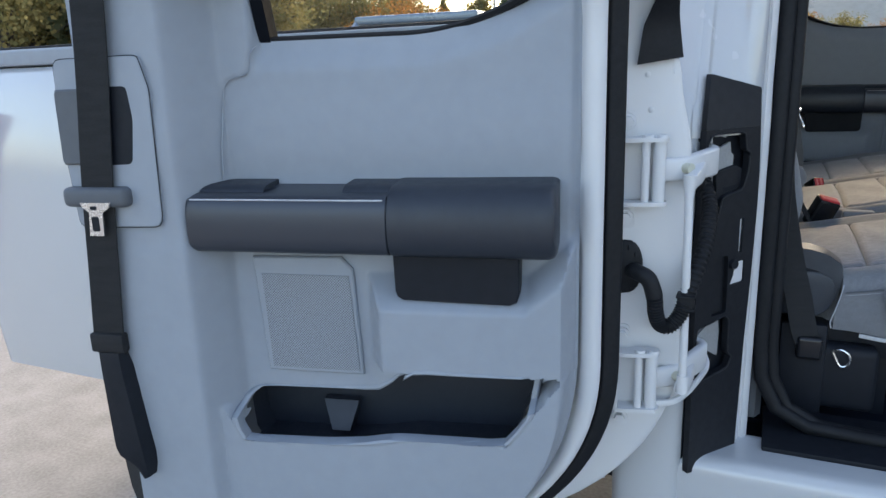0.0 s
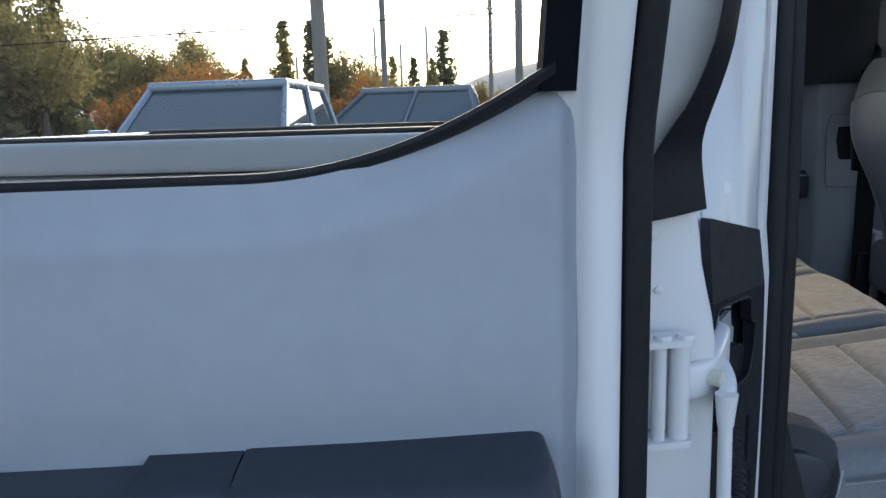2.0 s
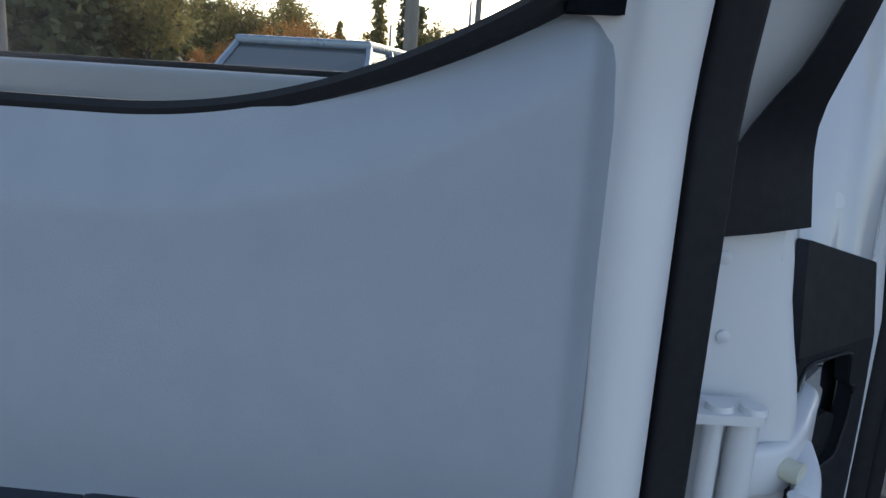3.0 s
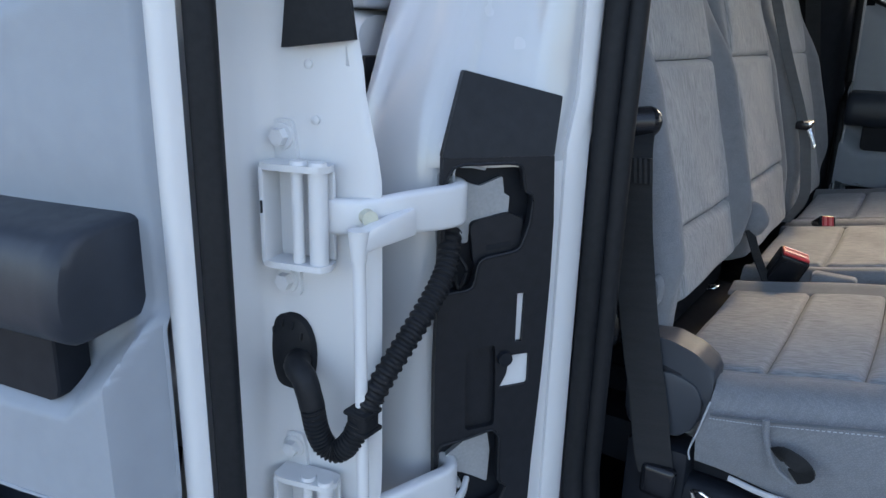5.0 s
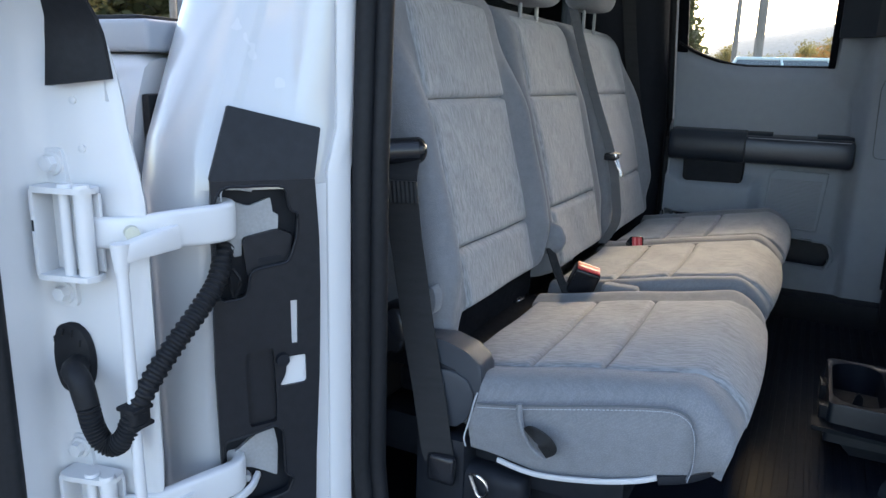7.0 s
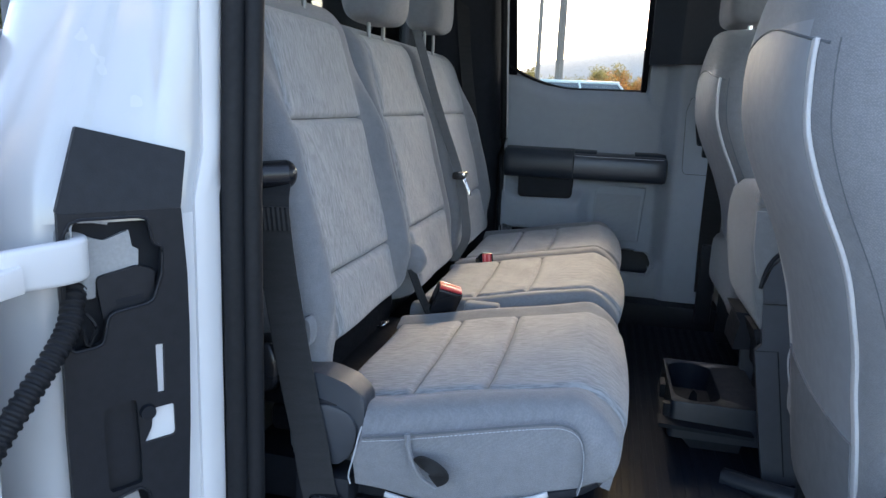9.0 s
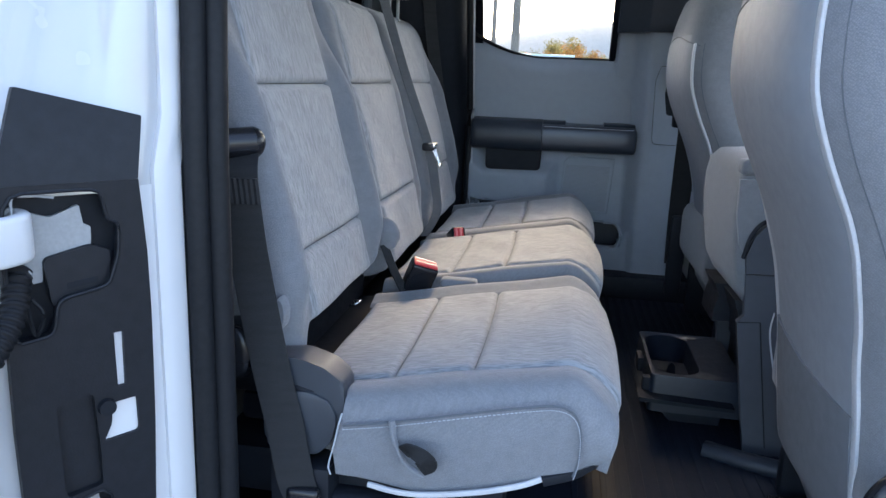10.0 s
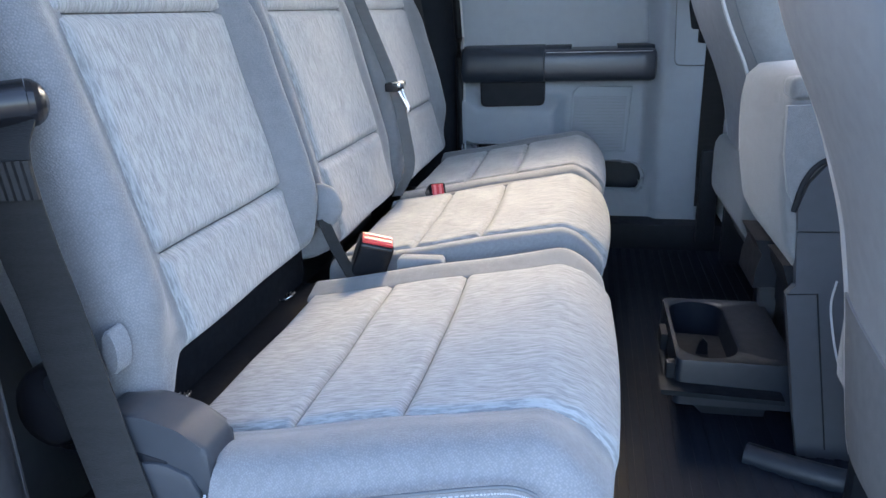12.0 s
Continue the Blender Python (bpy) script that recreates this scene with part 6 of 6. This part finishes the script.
def stand(src, rows):
    """Copies of one tree at (bearing, distance, scale)."""
    for i, (b, d, s) in enumerate(rows):
        x, y, _ = at_bearing(b, d)
        m = pose(x, y, -0.05, 0, 0, (i * 77) % 360)
        if i == 0:
            src.matrix_basis = m @ Matrix.Diagonal((s, s, s, 1))
        else:
            c = copy_thing(src, m)
            c.scale = (s, s, s)


stand(conifer(9.5, LARCH, "tall narrow yellowing conifer beyond the lot", 1.9, 1), [(21.6, 60, 1.0), (24.4, 66, 0.75), (13.2, 72, 0.8), (10.2, 66, 0.72), (40.0, 46, 1.0)])
stand(conifer(10, PINE, "dark green conifer at the edge of the lot", 1.7, 2), [(19.4, 58, 0.95), (18.3, 60, 0.85), (52.5, 46, 1.5), (50.5, 44, 1.65), (48.6, 47, 1.55), (46.5, 42, 1.5), (11.6, 70, 0.75), (37.5, 44, 0.9), (44.4, 40, 1.4), (42.6, 44, 1.3), (9.2, 70, 1.0)])
stand(broadleaf(8.5, GOLD, "golden autumn tree at the edge of the lot", 3), [(35.6, 62, 0.95), (33.8, 60, 0.9), (32.0, 63, 0.92), (30.4, 60, 0.85), (28.8, 66, 1.05), (27.0, 62, 0.75), (38.6, 42, 0.95), (16.4, 58, 0.8), (56.0, 38, 1.0), (58.5, 41, 1.1), (54.0, 44, 0.9), (6.1, 60, 0.5), (3.4, 62, 0.42), (1.7, 60, 0.52), (0.5, 64, 0.58), (-1.6, 60, 0.44), (-2.8, 64, 0.42), (-4.0, 58, 0.42), (-9.0, 62, 0.5), (-11.0, 60, 0.38), (14.8, 62, 0.7)])
stand(broadleaf(5.2, RUST, "rust orange autumn shrub thicket", 9, "autumn_shrub", 0.5), [(34.5, 46, 0.6), (32.6, 46, 0.65), (30.8, 47, 0.7), (29.0, 46, 0.98), (27.2, 48, 1.0), (25.6, 50, 0.95), (23.8, 52, 0.8), (22.2, 55, 0.7), (17.0, 58, 0.8), (15.4, 50, 0.9), (13.6, 50, 0.8), (6.0, 55, 0.6), (2.4, 66, 0.62), (-0.5, 58, 0.80), (1.1, 56, 0.66), (-6.5, 64, 0.62), (-12.5, 60, 0.5), (11.8, 54, 0.7), (9.6, 52, 0.6)])


def pole(x, y, h, r, label, arm=None, name="utility_pole", mat=None):
    p = thing(name, label, "pole", "utility poles")
    part("post", cyl(bmesh.new(), (x, y, 0), (x, y, h), r, r * 0.75, 12), mat or WOODPOLE, p)
    if arm:
        w, z = arm
        part("crossarm", nbox(x - 0.06, x + 0.06, y - w, y + w, z, z + 0.14), mat or WOODPOLE, p)
        for d in (-0.9, -0.4, 0.4, 0.9):
            part("insulator", cyl(bmesh.new(), (x, y + d * w, z + 0.14), (x, y + d * w, z + 0.34), 0.05, 0.03, 8), GREY_DARK, p)
    return p


pole(-5.6, 15.6, 12, 0.17, "thick weathered wooden utility pole by the lot")
pole(-8.2, 33.0, 12, 0.16, "wooden utility pole with crossarm", (1.3, 7.2))
pole(-11.6, 34.0, 5.2, 0.10, "short grey lamp post")
GALV = material("galvanised_steel", (0.34, 0.35, 0.36), 0.5, metal=0.4, var=0.15, var_scale=2)
for b, d, h in ((20.4, 88, 9), (18.6, 90, 11.5), (16.6, 92, 9), (14.4, 86, 12), (12.4, 90, 10.5), (10.4, 86, 12), (17.6, 95, 8)):
    x, y, _ = at_bearing(b, d)
    pole(x, y, h, 0.2, "grey steel mast of a power substation", (2.6, h * 0.72), "substation_mast", GALV)
x, y, _ = at_bearing(47.6, 30)
pole(x, y, 11, 0.15, "reddish wooden utility pole", None)
pole(-1.62, 25.5, 12, 0.15, "wooden utility pole across the road", (1.2, 6.6))
pole(-3.85, 40, 9, 0.14, "far wooden utility pole", (1.2, 7.0))
wires = thing("power_lines", "thin dark overhead power lines", "cable")
for y0, z0, z1 in ((25.5, 6.9, 6.3), (25.7, 5.0, 4.6), (40, 7.2, 6.8)):
    part("wire", tube([(-60, y0 + 3, z1), (-0.9, y0, z0), (60, y0 - 3, z1)], 0.025, 6, steps=20), BLACK, wires)

# low shop with a red fascia
STUCCO = material("pale_wall", (0.62, 0.60, 0.55), 0.8, var=0.1, var_scale=1)
REDF = material("red_fascia", (0.62, 0.05, 0.035), 0.5, var=0.1, var_scale=1)
YELF = material("yellow_wall", (0.66, 0.42, 0.12), 0.7, var=0.12, var_scale=1)
shop = thing("shop_building", "low pale shop with a red fascia and yellow end", "building")
part("wall", nbox(-84, -72, -16, -1.9, 0, 2.9), STUCCO, shop)
part("yellow_bay", nbox(-84, -71.8, -1.85, 0.5, 0, 3.2), YELF, shop, "yellow end bay")
part("fascia", nbox(-84.3, -71.6, -16.2, -1.4, 2.75, 3.85), REDF, shop, "red fascia band")
part("roof", nbox(-84, -72, -15.8, 0.3, 3.86, 4.0), STUCCO, shop)
part("sign_bar", nbox(-71.59, -71.5, -4.6, -2.0, 3.05, 3.5), WHITE, shop, "plain white sign bar")
for wy in (-13.5, -10.5, -7.5, -4.5):
    part("window", nbox(-71.99, -71.9, wy, wy + 1.8, 0.9, 2.3), GLOSSBLACK, shop, "dark window")

shop.matrix_world = pose(0.4, 0.0, 0.0, 0, 0, -69)

# ---- parked vehicles ----
CARGLASS = material("dark_car_glass", (0.05, 0.065, 0.075), 0.05, spec=0.8)
SILVER = material("silver_blue_paint", (0.30, 0.34, 0.38), 0.3, metal=0.5, coat=0.6, var=0.05, var_scale=2)
SLATEP = material("grey_blue_paint", (0.15, 0.195, 0.25), 0.3, metal=0.3, coat=0.6, var=0.05, var_scale=2)
DUSKP = material("dusk_blue_paint", (0.085, 0.11, 0.14), 0.3, metal=0.2, coat=0.6, var=0.05, var_scale=2)
DARKP = material("dark_paint", (0.03, 0.035, 0.045), 0.3, coat=0.6)
TEALP = material("pale_teal_paint", (0.45, 0.55, 0.56), 0.3, coat=0.6)
CHROME = material("chrome_trim", (0.8, 0.8, 0.82), 0.12, metal=1.0)
HEADL = material("headlamp_lens", (0.7, 0.72, 0.74), 0.15, coat=0.5)
AMBER = material("amber_lens", (0.7, 0.25, 0.03), 0.25)


def vehicle(name, label, M, paint, kind="pickup", L=5.7, W=1.95, H=1.93):
    """A parked vehicle along +x, its front at x = L / 2."""
    v = thing(name, label, "vehicle", "parked vehicles")
    def put(nm, bm, mat, par=None, lab=""):
        bmesh.ops.transform(bm, matrix=M, verts=bm.verts[:])
        return part(nm, bm, mat, par or v, lab)
    hl = L / 2
    belt = H * 0.62
    if kind == "pickup":
        prof = [(-hl, 0.55), (-hl, belt - 0.05), (-hl + 0.1, belt), (hl - 1.65, belt), (hl - 0.9, belt - 0.03), (hl - 0.12, belt - 0.10), (hl, belt - 0.22), (hl, 0.50), (hl - 0.15, 0.40), (-hl + 0.2, 0.45)]
        base0, base1, top0, top1 = -hl + 1.75, hl - 1.40, -hl + 1.95, hl - 2.15
    else:
        prof = [(-hl, 0.5), (-hl, belt - 0.1), (-hl + 0.15, belt), (hl - 1.3, belt), (hl - 0.15, belt - 0.18), (hl, belt - 0.32), (hl, 0.42), (hl - 0.15, 0.32), (-hl + 0.2, 0.35)]
        base0, base1, top0, top1 = -hl + 0.1, hl - 1.15, -hl + 0.5, hl - 1.9
    bm = bmesh.new()
    rings = []
    for y, k in ((-W / 2, 0.97), (-W / 2 + 0.06, 1.0), (W / 2 - 0.06, 1.0), (W / 2, 0.97)):
        rings.append([(x * (k if abs(x) > hl - 0.3 else 1), y, 0.95 + (z - 0.95) * k) for x, z in prof])
    put("body", loft(bm, rings), paint)
    bm = bmesh.new()
    w0, w1 = W / 2 - 0.05, W / 2 - 0.22
    loft(bm, [[(base0, -w0, belt), (base1, -w0, belt), (base1, w0, belt), (base0, w0, belt)],
              [(top0, -w1, H - 0.08), (top1, -w1, H - 0.08), (top1, w1, H - 0.08), (top0, w1, H - 0.08)]])
    put("glasshouse", bm, CARGLASS, None, "dark glass all round")
    put("roof", box(bmesh.new(), top0 - 0.03, top1 + 0.05, -w1 - 0.03, w1 + 0.03, H - 0.10, H, 0.03, 3), paint)
    for s in (-1, 1):
        for a, b in ((base1, top1), (base0, top0), ((base0 + base1) / 2, (top0 + top1) / 2)):
            bm = bmesh.new()
            cyl(bm, (a, s * (w0 + 0.005), belt), (b, s * (w1 + 0.005), H - 0.07), 0.045, 0.04, 6)
            put("pillar", bm, paint)
        for x in (-hl + 1.15, hl - 1.0):
            wheel(v, x, s * (W / 2 - 0.12), 0.39 if kind == "pickup" else 0.33, 0.12, M=M)
        put("headlamp", box(bmesh.new(), hl - 0.10, hl + 0.015, s * W / 2 - s * 0.42, s * W / 2 - s * 0.04, belt - 0.42, belt - 0.16, 0.02), HEADL)
        put("turn_lamp", box(bmesh.new(), hl - 0.09, hl + 0.018, s * W / 2 - s * 0.10, s * W / 2 - s * 0.02, belt - 0.40, belt - 0.18, 0.015), AMBER)
        put("tail_lamp", box(bmesh.new(), -hl - 0.012, -hl + 0.12, s * W / 2 - s * 0.18, s * W / 2 + s * 0.005, belt - 0.42, belt - 0.08, 0.015), LAMP)
        put("mirror", box(bmesh.new(), base1 - 0.25, base1 - 0.12, s * (W / 2 + 0.02), s * (W / 2 + 0.22), belt + 0.02, belt + 0.24, 0.03), paint)
    bm = bmesh.new()
    g = W / 2 - 0.46
    box(bm, hl - 0.05, hl + 0.012, -g, g, belt - 0.50, belt - 0.14, 0.01)
    gr = put("grille", bm, GLOSSBLACK, None, "dark grille")
    for k in range(3):
        z = belt - 0.46 + 0.12 * k
        put("grille_bar", box(bmesh.new(), hl, hl + 0.03, -g, g, z, z + 0.05, 0.01), CHROME, gr, "chrome bar")
    for s in (-1, 1):
        put("grille_side", box(bmesh.new(), hl, hl + 0.03, s * g - 0.03, s * g + 0.03, belt - 0.50, belt - 0.13, 0.01), CHROME, gr, "chrome frame")
    put("bumper", box(bmesh.new(), hl - 0.10, hl + 0.10, -W / 2 + 0.02, W / 2 - 0.02, 0.46, 0.68, 0.04, 3), CHROME)
    return v


def parked(x, y, turn):
    return pose(x, y, 0, 0, 0, turn)


vehicle("parked_pickup", "silver-blue pickup facing the camera with chrome grille", parked(-4.1, 7.9, -86), SLATEP)
vehicle("parked_pickup", "grey-blue crew-cab pickup parked across the lot", parked(-2.6, 11.2, -176), DUSKP)
vehicle("parked_car", "dark blue car parked behind the pickups", parked(-9.5, 22.0, -150), DARKP, "car", 4.6, 1.8, 1.5)
vehicle("parked_car", "dark grey vehicle with red tail lamp by the trees", parked(-11.2, -14.5, 150), DARKP, "car", 4.7, 1.85, 1.65)
vehicle("parked_car", "silver car parked below the trees", parked(-22.0, -24.5, 170), SILVER, "car", 4.6, 1.8, 1.5)
vehicle("parked_car", "pale teal van on the far side of the lot", parked(-0.3, 26.0, 8), TEALP, "car", 5.0, 1.9, 2.25)
vehicle("parked_pickup", "white pickup on the far side of the lot", parked(-5.5, 27.5, 10), WHITE)
# hills
HILL = material("blue_hazy_hill", (0.36, 0.34, 0.31), 1.0, var=0.2, var_scale=0.02)
def ridge(s, t):
    a = radians(82 - 164 * s)
    d = 620 + 120 * t
    h = (16 + 12 * ss(0.12, 0.4, s) + 15 * ss(0.44, 0.47, s) + 18 * ss(0.47, 0.56, s) * ss(0.68, 0.58, s) + 5 * math.sin(19 * s + 4.2) + 4 * math.sin(53 * s) + 3 * noise.noise((s * 30, 0, 0))) * (1 - (1 - t) ** 2) * ss(0.0, 0.12, s) * ss(1.0, 0.9, s)
    return (-math.sin(a) * d, math.cos(a) * d, -1 + h)
hill = tagged(part("backdrop", sheet(ridge, 120, 10), HILL), "hazy blue wooded hills on the horizon", "hills", kind="structure")
